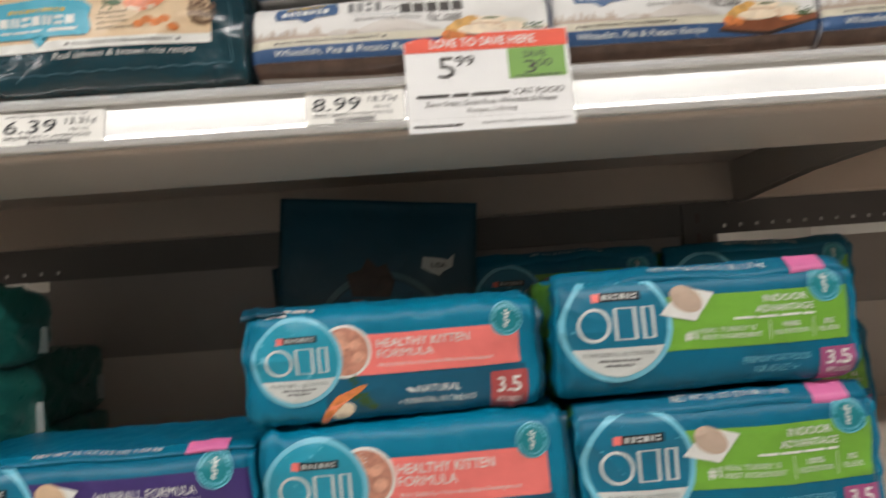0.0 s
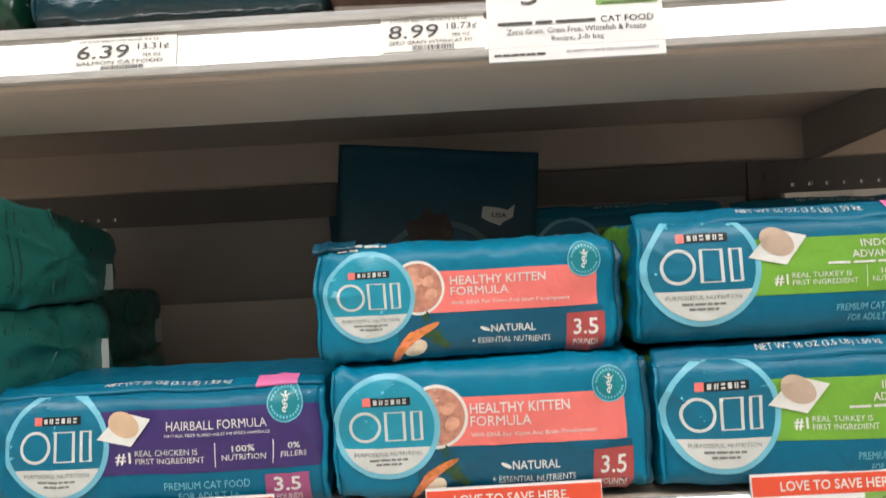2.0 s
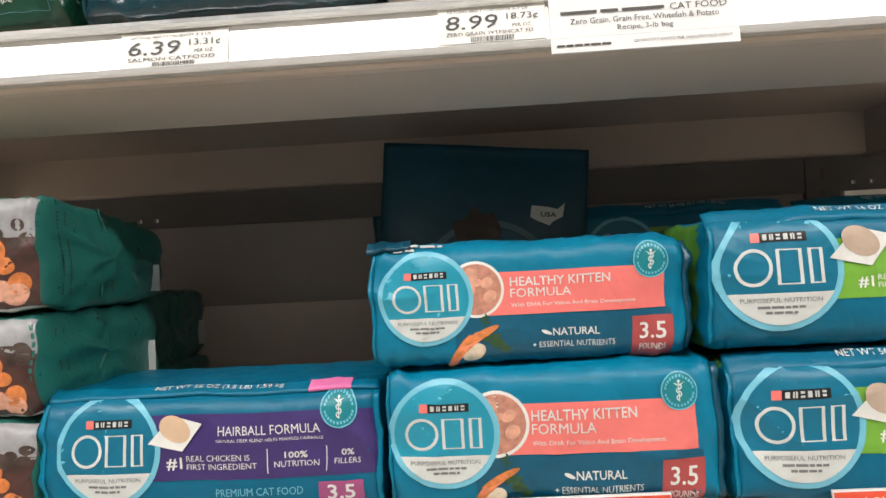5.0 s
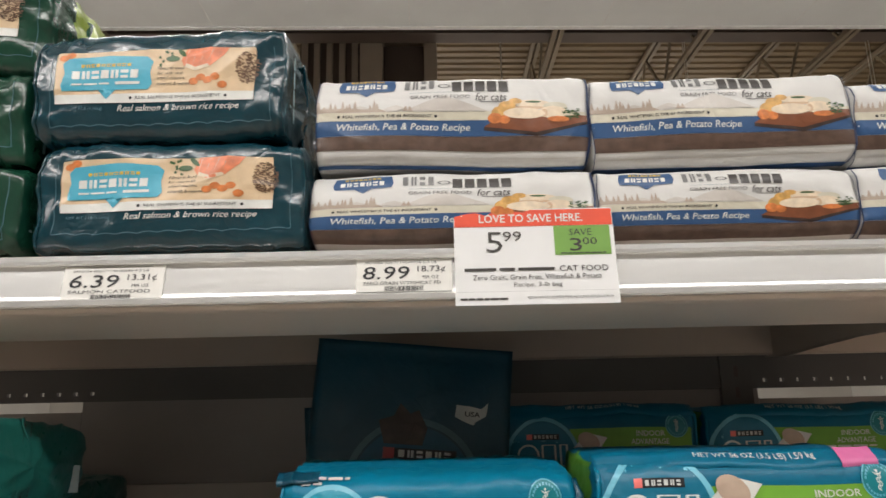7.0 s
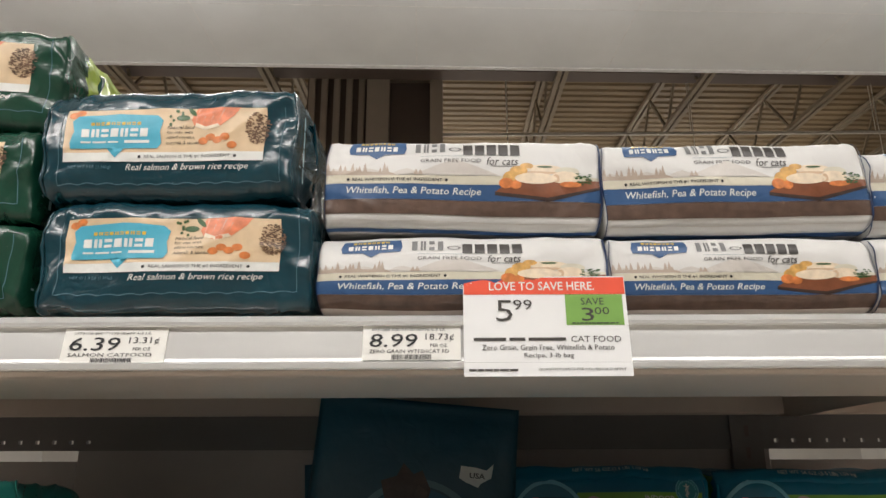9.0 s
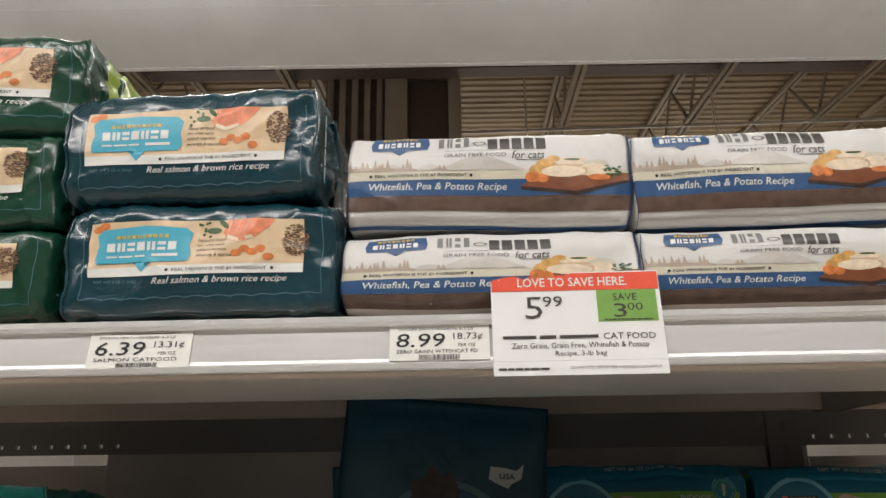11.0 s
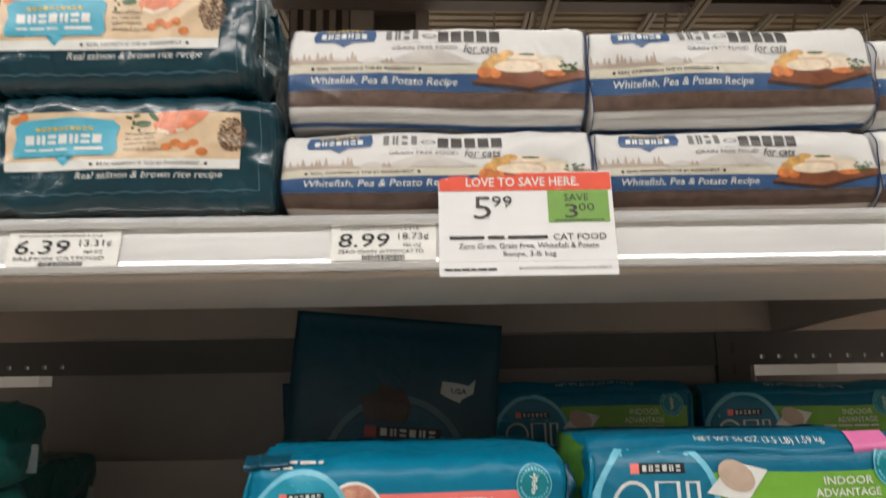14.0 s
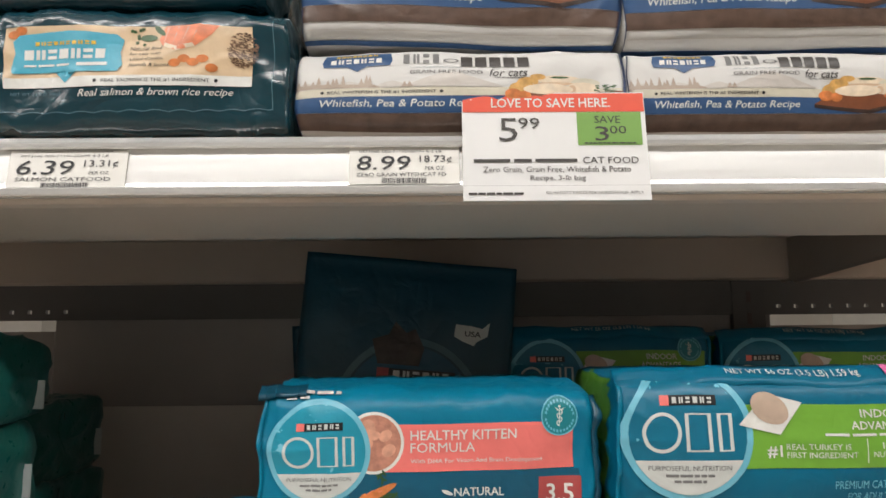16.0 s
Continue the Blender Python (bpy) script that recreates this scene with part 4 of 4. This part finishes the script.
def photo_bag(m, L, H, seed, droop=0.0):
    """Sea-green bag whose face carries a picture of food on a dark table."""
    b = Bag("picture_food_bag", "sea-green pet food bag with a food picture on its face", L, H, 0.235, m, SEA_FOIL, 8.0, 26, 0.0022, seed, "sea-green food bags", 0.06, crease=0.8, droop=droop)
    b.ink("picture_sky", rect(0.05, 0.62, 0.995, 0.955), 1, "sky")
    b.ink("picture_table", rect(0.05, 0.05, 0.995, 0.63), 1.5, "photo")
    rnd = random.Random(seed)
    t = []
    for k in range(26):
        t += oval(rnd.uniform(0.5, 0.985), 0.60 + rnd.uniform(-0.05, 0.14), 0.022, 0.05, n=10)
    b.ink("printed_forest", t, 2, "bark", 0.02)
    t = []
    for px, py, rx, ry, tr in ((0.86, 0.52, 0.045, 0.12, 20), (0.90, 0.40, 0.03, 0.07, 60), (0.82, 0.36, 0.05, 0.08, -20), (0.94, 0.24, 0.035, 0.10, 40), (0.76, 0.50, 0.05, 0.1, 0)):
        t += oval(px, py, rx, ry, turn=0, n=18)
    b.ink("printed_produce", t, 2.5, "carrot", 0.01)
    t = []
    for px, py in ((0.88, 0.20), (0.80, 0.17), (0.72, 0.22), (0.93, 0.16)):
        t += oval(px, py, 0.04, 0.09, n=18)
    b.ink("picture_meat", t, 2.6, "meat", 0.01)
    b.ink("white_line", rect(0.05, 0.022, 0.995, 0.05), 2, "white")
    end = lambda x, y, lift: Vector((L / 2 * 1.0 + 0.0022 + lift, x, y))
    dots = []
    for col in range(4):
        for k in range(22):
            yy = 0.03 + col * 0.012 + (0.05 if col > 1 else 0)
            zz = H * (0.15 + 0.70 * k / 22)
            dots += rect(yy + 0.004 * math.sin(k * 0.25), zz, yy + 0.0022 + 0.004 * math.sin(k * 0.25), zz + H * 0.02)
    lay("end_lettering", dots, end, 1, INK["soil"], b.root, None)
    b.end_seal(SEA_FOIL, 1, 0.008)
    k = 1 - droop
    part("seal_tab", boxes([(L / 2 - 0.004, L / 2 + 0.011, 0.205, 0.2065, H * 0.16 * k, H * 0.52 * k)]), INK["panel"], b.root, "pale paper tab at the seal")
    return b


photo_bag(lying(-0.925, -0.579, LOW + 0.001, 0.566, -2), 0.346, 0.107, 21)
photo_bag(lying(-0.920, -0.574, LOW + 0.107, 0.566, -2), 0.346, 0.108, 22)
photo_bag(lying(-0.912, -0.566, LOW + 0.213, 0.566, -3), 0.346, 0.128, 23, 0.26)
photo_bag(lying(-0.90, -0.600, LOW + 0.001, 0.80, 0), 0.300, 0.115, 24)
photo_bag(lying(-0.90, -0.605, LOW + 0.113, 0.80, 0), 0.295, 0.11, 25)


def standing_bag(m, w, h, d, seed, printed=True):
    """A bag upright on its base, flat sealed top."""
    root = thing("standing_food_bag", "dark petrol blue food bag standing upright in the shade", "pet food bag", m, "standing food bags")
    nx, nz = 36, 44

    def at(x, z, back=1):
        v = z / h
        fill = max(0.0, 1 - max(0, (v - 0.35) / 0.6)) ** 0.6
        u = 2 * x / w
        thick = d / 2 * (0.04 + 0.96 * fill) * (1 - abs(u) ** 6) ** 0.25 if abs(u) < 1 else 0
        nn = noise.noise(Vector((x * 14 + seed, z * 11, seed))) * 0.004 + noise.noise(Vector((x * 40 + seed, z * 30, seed))) * 0.0012
        return Vector((x, d / 2 - back * thick + nn, z))
    verts, faces = [], []
    for sgn in (1, -1):
        for i in range(nx + 1):
            for j in range(nz + 1):
                verts.append(at((-0.5 + i / nx) * w, j / nz * h, sgn))
    m0 = (nx + 1) * (nz + 1)
    for s in (0, 1):
        for i in range(nx):
            for j in range(nz):
                a = s * m0 + i * (nz + 1) + j
                q = (a, a + nz + 1, a + nz + 2, a + 1)
                faces.append(q if s == 0 else q[::-1])
    rim = [i * (nz + 1) for i in range(nx + 1)]
    for i in range(nx):
        a, b = i * (nz + 1), (i + 1) * (nz + 1)
        faces.append((a, a + m0, b + m0, b))
        faces.append((a + nz, b + nz, b + nz + m0, a + nz + m0))
    for j in range(nz):
        faces.append((j, j + 1, j + 1 + m0, j + m0))
        k = nx * (nz + 1) + j
        faces.append((k, k + m0, k + m0 + 1, k + 1))
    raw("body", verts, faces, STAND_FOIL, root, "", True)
    if printed:
        f = lambda x, y, lift: at(x, y) + Vector((0, -0.0006 - lift, 0))
        put = lambda n, t, k, c, cell=0.01: lay(n, t, f, k, INK[c], root, cell)
        cx, cy, r = 0.01, h * 0.46, w * 0.335
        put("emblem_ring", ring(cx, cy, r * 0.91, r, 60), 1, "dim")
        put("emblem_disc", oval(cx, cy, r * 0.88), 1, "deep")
        put("mark_plate", rect(cx - r * 0.30, cy + r * 0.42, cx + r * 0.60, cy + r * 0.57), 2, "black")
        put("mark_square", rect(cx - r * 0.46, cy + r * 0.42, cx - r * 0.30, cy + r * 0.57), 2, "red")
        put("plate_mark", strokes(cx - r * 0.24, cy + r * 0.445, cx + r * 0.56, cy + r * 0.545, 6, 0.66), 3, "white", None)
        put("emblem_lettering", bars(cx - r * 0.5, cy + r * 0.26, cx + r * 0.7, cy + r * 0.34, 8), 2, "white", None)
        px, py = cx + r * 0.55, cy + r * 1.06
        put("map_patch", poly_tris([(px, py), (px + 0.012, py - 0.006), (px + 0.03, py - 0.012), (px + 0.034, py - 0.006), (px + 0.05, py + 0.003), (px + 0.053, py + 0.024),
                                    (px + 0.042, py + 0.014), (px + 0.024, py + 0.017), (px + 0.002, py + 0.018)]), 2, "panel")
        put("map_lettering", words("USA", px + 0.016, py + 0.001, px + 0.04, py + 0.009, 0.02), 3, "black", None)
        put("printed_picture", poly_tris([(cx - r * 0.46, cy + r * 0.62), (cx + r * 0.10, cy + r * 0.62), (cx + r * 0.16, cy + r * 0.86), (cx + r * 0.02, cy + r * 1.12), (cx - r * 0.10, cy + r * 1.06),
                                          (cx - r * 0.26, cy + r * 1.20), (cx - r * 0.34, cy + r * 1.02), (cx - r * 0.56, cy + r * 0.94)]), 1.4, "soil")
        put("picture_light", poly_tris([(cx - r * 0.12, cy + r * 0.64), (cx + r * 0.10, cy + r * 0.64), (cx + r * 0.12, cy + r * 0.84), (cx - r * 0.02, cy + r * 0.92)]), 1.8, "bark")
    return root


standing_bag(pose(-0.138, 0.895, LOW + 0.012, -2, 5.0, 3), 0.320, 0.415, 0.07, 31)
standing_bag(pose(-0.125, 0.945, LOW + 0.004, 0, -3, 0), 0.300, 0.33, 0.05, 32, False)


# ---------- pet food bags, upper shelf ----------
def recipe_bag(m, L, H, seed, foil, name, label, script, meat, end_foil=None, drop=0.0):
    b = Bag(name, label, L, H, 0.19, m, foil, 8.5, 24, 0.0026, seed, "foil food bags", 0.06, end_foil=end_foil, crease=0.5)
    b.drop = drop
    P = lambda tris: [tuple((0.09 + (p[0] - 0.085) * 0.972, 0.355 + (p[1] - 0.415) * 0.921) for p in q) for q in tris]
    b.ink("picture_panel", P(rect(0.085, 0.43, 0.905, 0.92)), 1, "cream")
    b.ink("ingredient_strip", P(rect(0.085, 0.415, 0.905, 0.50)), 2, "white")
    y0, y1 = 0.535, 0.85
    shield = b.ink("shield", P(poly_tris([(0.115, y0), (0.265, y0), (0.30, y0 - 0.085), (0.335, y0), (0.47, y0), (0.485, y0 + 0.05), (0.475, y0 + 0.16), (0.485, y1 - 0.05), (0.46, y1),
                               (0.30, y1 + 0.025), (0.135, y1), (0.115, y1 - 0.05), (0.125, y0 + 0.16), (0.112, y0 + 0.05)])), 3, "aqua")
    b.ink("shield_mark", P(strokes(0.155, 0.645, 0.435, 0.725, 7, 0.78) + bars(0.155, 0.588, 0.31, 0.604, 3) + bars(0.335, 0.585, 0.44, 0.612, 5)), 4, "white", None, on=shield)
    b.ink("shield_gold_mark", P(strokes(0.19, 0.76, 0.40, 0.79, 10, 0.7)), 4, "gold", None, on=shield)
    rnd = random.Random(seed)
    b.ink("picture_fish", P(poly_tris([(0.62, 0.92), (0.80, 0.92), (0.775, 0.84), (0.72, 0.74), (0.66, 0.70), (0.615, 0.74), (0.60, 0.80)])), 2.2, "salmon")
    b.ink("fish_grain", P([((0.625 + 0.035 * k, 0.91), (0.634 + 0.035 * k, 0.91), (0.615 + 0.032 * k, 0.75 + 0.012 * k)) for k in range(4)]), 2.3, "meat", 0.01)
    b.ink("fish_belly", P(poly_tris([(0.615, 0.74), (0.66, 0.70), (0.72, 0.74), (0.71, 0.765), (0.66, 0.735), (0.62, 0.775)])), 2.35, "fish", 0.01)
    for px, py in ((0.655, 0.60), (0.685, 0.635), (0.715, 0.605), (0.745, 0.635), (0.775, 0.56), (0.115, 0.86), (0.14, 0.885)):
        b.ink("printed_kibble", P(oval(px, py, 0.020, 0.034, n=14)), 2.4, "carrot", 0.01)
    t = []
    for k in range(240):
        a, d = rnd.uniform(0, 6.28), rnd.uniform(0, 1) ** 0.5
        px, py = 0.875 + 0.048 * d * math.cos(a), 0.72 + 0.15 * d * math.sin(a)
        if px < 0.92:
            t += oval(px, py, 0.004, 0.008, turn=rnd.uniform(0, 90), n=6)
    b.ink("printed_grain", P(t), 2.6, "speck", None)
    t = []
    for k in range(9):
        t += oval(0.50 + rnd.uniform(0, 0.06), 0.80 + rnd.uniform(-0.05, 0.1), 0.006, 0.014, n=8)
    b.ink("printed_garnish", P(t + oval(0.565, 0.82, 0.03, 0.028, turn=-40, n=12) + oval(0.60, 0.88, 0.012, 0.05, turn=20, n=12)), 2.6, "herb", None)
    b.ink("panel_lettering", P(words("Natural food", 0.505, 0.715, 0.615, 0.745, 0, 0.2) + words("for cats with", 0.505, 0.67, 0.61, 0.695, 0, 0.2)
          + words("added vitamins,", 0.505, 0.62, 0.62, 0.65, 0, 0.2) + words("minerals & taurine", 0.505, 0.57, 0.64, 0.60, 0, 0.2)
          + words("REAL %s IS THE #1 INGREDIENT" % meat, 0.42, 0.443, 0.77, 0.474) + oval(0.40, 0.458, 0.007, 0.016, n=5) + oval(0.79, 0.458, 0.007, 0.016, n=5)), 3, "black", None)
    b.ink("script_lettering", P(words(script, 0.345, 0.32, 0.845, 0.395, 0, 0.3)), 2, "white", None)
    b.ink("weight_lettering", P(words("NET WT 3 LB (1.36kg)", 0.11, 0.345, 0.285, 0.38)), 2, "dim", None)
    t = []
    for k in range(60):
        a, c = 0.07 + 0.885 * k / 60, 0.07 + 0.885 * (k + 1) / 60
        f = lambda u: 0.155 + 0.016 * abs(math.sin(u * 40)) + 0.012 * u
        t += [((a, f(a)), (c, f(c)), (c, f(c) + 0.007)), ((a, f(a)), (c, f(c) + 0.007), (a, f(a) + 0.007))]
    b.ink("scalloped_seam", t + rect(0.952, 0.175, 0.9545, 0.86) + rect(0.07, 0.17, 0.0725, 0.80), 1, "dim", None)
    end = lambda x, y, lift: Vector((L / 2 + 0.0034 + lift, x, y))
    lay("end_lettering", bars(0.015, H * 0.30, 0.02, H * 0.32) + [tuple((0.03 + p[1], p[0]) for p in q) for q in bars(H * 0.2, 0, H * 0.8, 0.005, 5)],
        end, 1, INK["dimtext"], b.root, None)
    b.corner_fin(foil, -1, 0.003)
    b.end_seal(foil, 1, 0.010)
    return b


def salmon_bag(x0, x1, z, y, H, seed, turn=0.0, drop=0.0):
    return recipe_bag(lying(x0, x1, z, y, turn), x1 - x0, H, seed, NAVY_FOIL, "salmon_food_bag",
                      "shiny dark blue-green cat food bag with a cream picture panel", "Real salmon & brown rice recipe", "SALMON", drop=drop)


def green_bag(x0, x1, z, y, H, seed, turn=0.0, end=None):
    return recipe_bag(lying(x0, x1, z, y, turn), x1 - x0, H, seed, GREEN_FOIL, "green_food_bag",
                      "shiny dark green pet food bag with a cream picture panel", "Real chicken & brown rice recipe", "CHICKEN", end)


salmon_bag(-0.508, -0.209, UP + 0.001, 0.552, 0.131, 41)
salmon_bag(-0.521, -0.234, UP + 0.131, 0.548, 0.139, 42, -1, 0.045)
green_bag(-0.845, -0.530, UP + 0.001, 0.560, 0.108, 43, 0, LIME_FOIL)
green_bag(-0.845, -0.532, UP + 0.109, 0.556, 0.114, 44, 0, LIME_FOIL)
green_bag(-0.840, -0.524, UP + 0.222, 0.552, 0.136, 45, 4, LIME_FOIL)


def whitefish_bag(x0, x1, z, y, H, seed, turn=0.0, roll=0.0, power=4.6, drop=0.0):
    L = x1 - x0
    b = Bag("whitefish_food_bag", "white paper cat food bag with a blue stripe and wood print", L, H, 0.19, lying(x0, x1, z, y, turn, roll), WHITE_SACK, power, 30, 0.0013, seed,
            "white food bags", 0.04, belly=0.006, crease=0.3)
    b.drop = drop
    shield = b.ink("shield", poly_tris([(0.085, 0.80), (0.155, 0.79), (0.185, 0.735), (0.215, 0.79), (0.285, 0.80), (0.292, 0.86), (0.285, 0.955), (0.085, 0.955), (0.078, 0.86)]), 1, "blue")
    b.ink("shield_mark", strokes(0.105, 0.83, 0.265, 0.885, 7, 0.72), 2, "white", None, on=shield)
    b.ink("shield_gold_mark", strokes(0.12, 0.91, 0.25, 0.935, 8, 0.7), 2, "gold", None, on=shield)
    b.ink("light_title", strokes(0.325, 0.81, 0.445, 0.93, 4, 0.62) + ring(0.470, 0.845, 0.017, 0.024, 20, sx=1.0), 1, "grey", None)
    for k in range(5):
        b.ink("title_block", strokes(0.50 + 0.043 * k, 0.775, 0.543 + 0.043 * k, 0.90, 1, 0.80), 1, "dark", None)
    b.ink("title_rule", rect(0.345, 0.765, 0.50, 0.768), 1, "dim", None)
    b.ink("lettering", words("GRAIN FREE FOOD", 0.345, 0.695, 0.565, 0.735) + words("for cats", 0.585, 0.67, 0.70, 0.755, 0.004, 0.25)
          + rect(0.60, 0.655, 0.69, 0.661), 1, "dark", None)
    rnd = random.Random(seed)
    hill = [(0.0, 0.56)]
    for k in range(13):
        hill.append((0.003 + 0.32 * k / 12, 0.60 + 0.03 * math.sin(k * 1.3)))
    hill.append((0.34, 0.56))
    b.ink("printed_landscape", poly_tris(hill) + poly_tris([(0.32, 0.56), (0.40, 0.66), (0.47, 0.73), (0.54, 0.66), (0.63, 0.56)]), 1, "hill", 0.01)
    t = []
    for k in range(13):
        px = (0.01, 0.03, 0.055, 0.072, 0.10, 0.125, 0.145, 0.20, 0.215, 0.225, 0.33, 0.345, 0.115)[k]
        hh = rnd.uniform(0.06, 0.12) if px < 0.3 else 0.05
        for s in range(4):
            w = 0.013 * (1 - s * 0.22)
            zb = 0.56 + hh * s / 4
            t += [((px - w, zb), (px + w, zb), (px, zb + hh * 0.45))]
    b.ink("printed_forest", t + poly_tris([(0.0, 0.555), (0.26, 0.555), (0.24, 0.585), (0.12, 0.60), (0.0, 0.60)]), 1.6, "tree", None)
    b.ink("ivory_strip", rect(0.0, 0.465, 1.0, 0.553), 1.2, "strip")
    b.ink("strip_lettering", words("REAL WHITEFISH IS THE #1 INGREDIENT", 0.10, 0.49, 0.425, 0.525, 0.01) + oval(0.085, 0.507, 0.006, 0.018, n=5) + oval(0.44, 0.507, 0.006, 0.018, n=5), 2.2, "black", None)
    b.ink("blue_band", rect(0.0, 0.30, 1.0, 0.462), 1.2, "blue")
    b.ink("script_lettering", words("Whitefish, Pea & Potato Recipe", 0.08, 0.335, 0.565, 0.43, 0.006, 0.2), 2.2, "white", None)
    b.ink("timber_band", rect(0.0, 0.15, 1.0, 0.298), 1.2, "brown")
    b.ink("bottom_seam", rect(0.0, 0.012, 1.0, 0.028), 1.2, "blue")
    b.ink("seam_line", rect(0.0, 0.085, 1.0, 0.090), 1.2, "hill")
    b.ink("board_side", poly_tris([(0.615, 0.395), (0.80, 0.335), (0.99, 0.455), (0.99, 0.43), (0.805, 0.295), (0.615, 0.36)]), 2.0, "soil")
    b.ink("picture_board", poly_tris([(0.615, 0.395), (0.66, 0.47), (0.99, 0.52), (0.99, 0.455), (0.80, 0.335)]), 2.0, "board")
    b.ink("fish_shade", oval(0.775, 0.475, 0.080, 0.030, n=24), 2.3, "board", 0.01)
    b.ink("back_fillet", oval(0.79, 0.635, 0.068, 0.042, n=24), 2.4, "fish", 0.01)
    b.ink("back_fillet", oval(0.875, 0.60, 0.045, 0.055, n=20), 2.45, "strip", 0.01)
    b.ink("fillet_shade", oval(0.785, 0.590, 0.070, 0.016, n=20), 2.55, "patty2", 0.01)
    b.ink("front_fillet", oval(0.868, 0.545, 0.050, 0.066, n=24), 2.7, "fish", 0.01)
    b.ink("fillet_shade", oval(0.835, 0.535, 0.012, 0.046, n=16), 2.75, "patty2", 0.01)
    b.ink("front_fillet", oval(0.762, 0.530, 0.076, 0.058, n=26), 2.85, "fish", 0.01)
    b.ink("printed_side_dish", oval(0.672, 0.53, 0.03, 0.075, n=18) + oval(0.70, 0.61, 0.032, 0.05, n=18) + oval(0.73, 0.66, 0.024, 0.032, n=14), 2.6, "potato", 0.01)
    for k, c in enumerate((oval(0.655, 0.48, 0.026, 0.055, n=14), oval(0.69, 0.465, 0.02, 0.045, n=12), oval(0.885, 0.475, 0.04, 0.03, n=12))):
        b.ink("printed_carrot", c, 2.7 + 0.05 * k, "carrot", 0.01)
    t = []
    for k in range(30):
        t += oval(0.935 + rnd.uniform(-0.03, 0.03), 0.53 + rnd.uniform(-0.05, 0.06), 0.006, 0.008, turn=rnd.uniform(0, 90), n=6)
    b.ink("printed_garnish", t, 2.8, "herb", None)
    b.ink("printed_leaf", oval(0.795, 0.655, 0.03, 0.012, n=8), 2.85, "herb", None)
    b.ink("navy_edge", rect(0.990, 0.03, 1.0, 0.97), 3, "navy")
    b.ink("navy_edge", rect(0.0, 0.03, 0.004, 0.97), 3, "navy")
    return b


whitefish_bag(-0.203, 0.115, UP + 0.001, 0.558, 0.094, 51, drop=0.07)
whitefish_bag(-0.200, 0.113, UP + 0.095, 0.560, 0.114, 52, 0, 1.0, 8.0)
whitefish_bag(0.119, 0.408, UP + 0.001, 0.560, 0.091, 53, drop=0.07)
whitefish_bag(0.117, 0.415, UP + 0.092, 0.558, 0.113, 54, 0, -0.8, 5.5)
whitefish_bag(0.411, 0.720, UP + 0.001, 0.560, 0.091, 55, drop=0.07)
whitefish_bag(0.419, 0.725, UP + 0.092, 0.562, 0.105, 56)
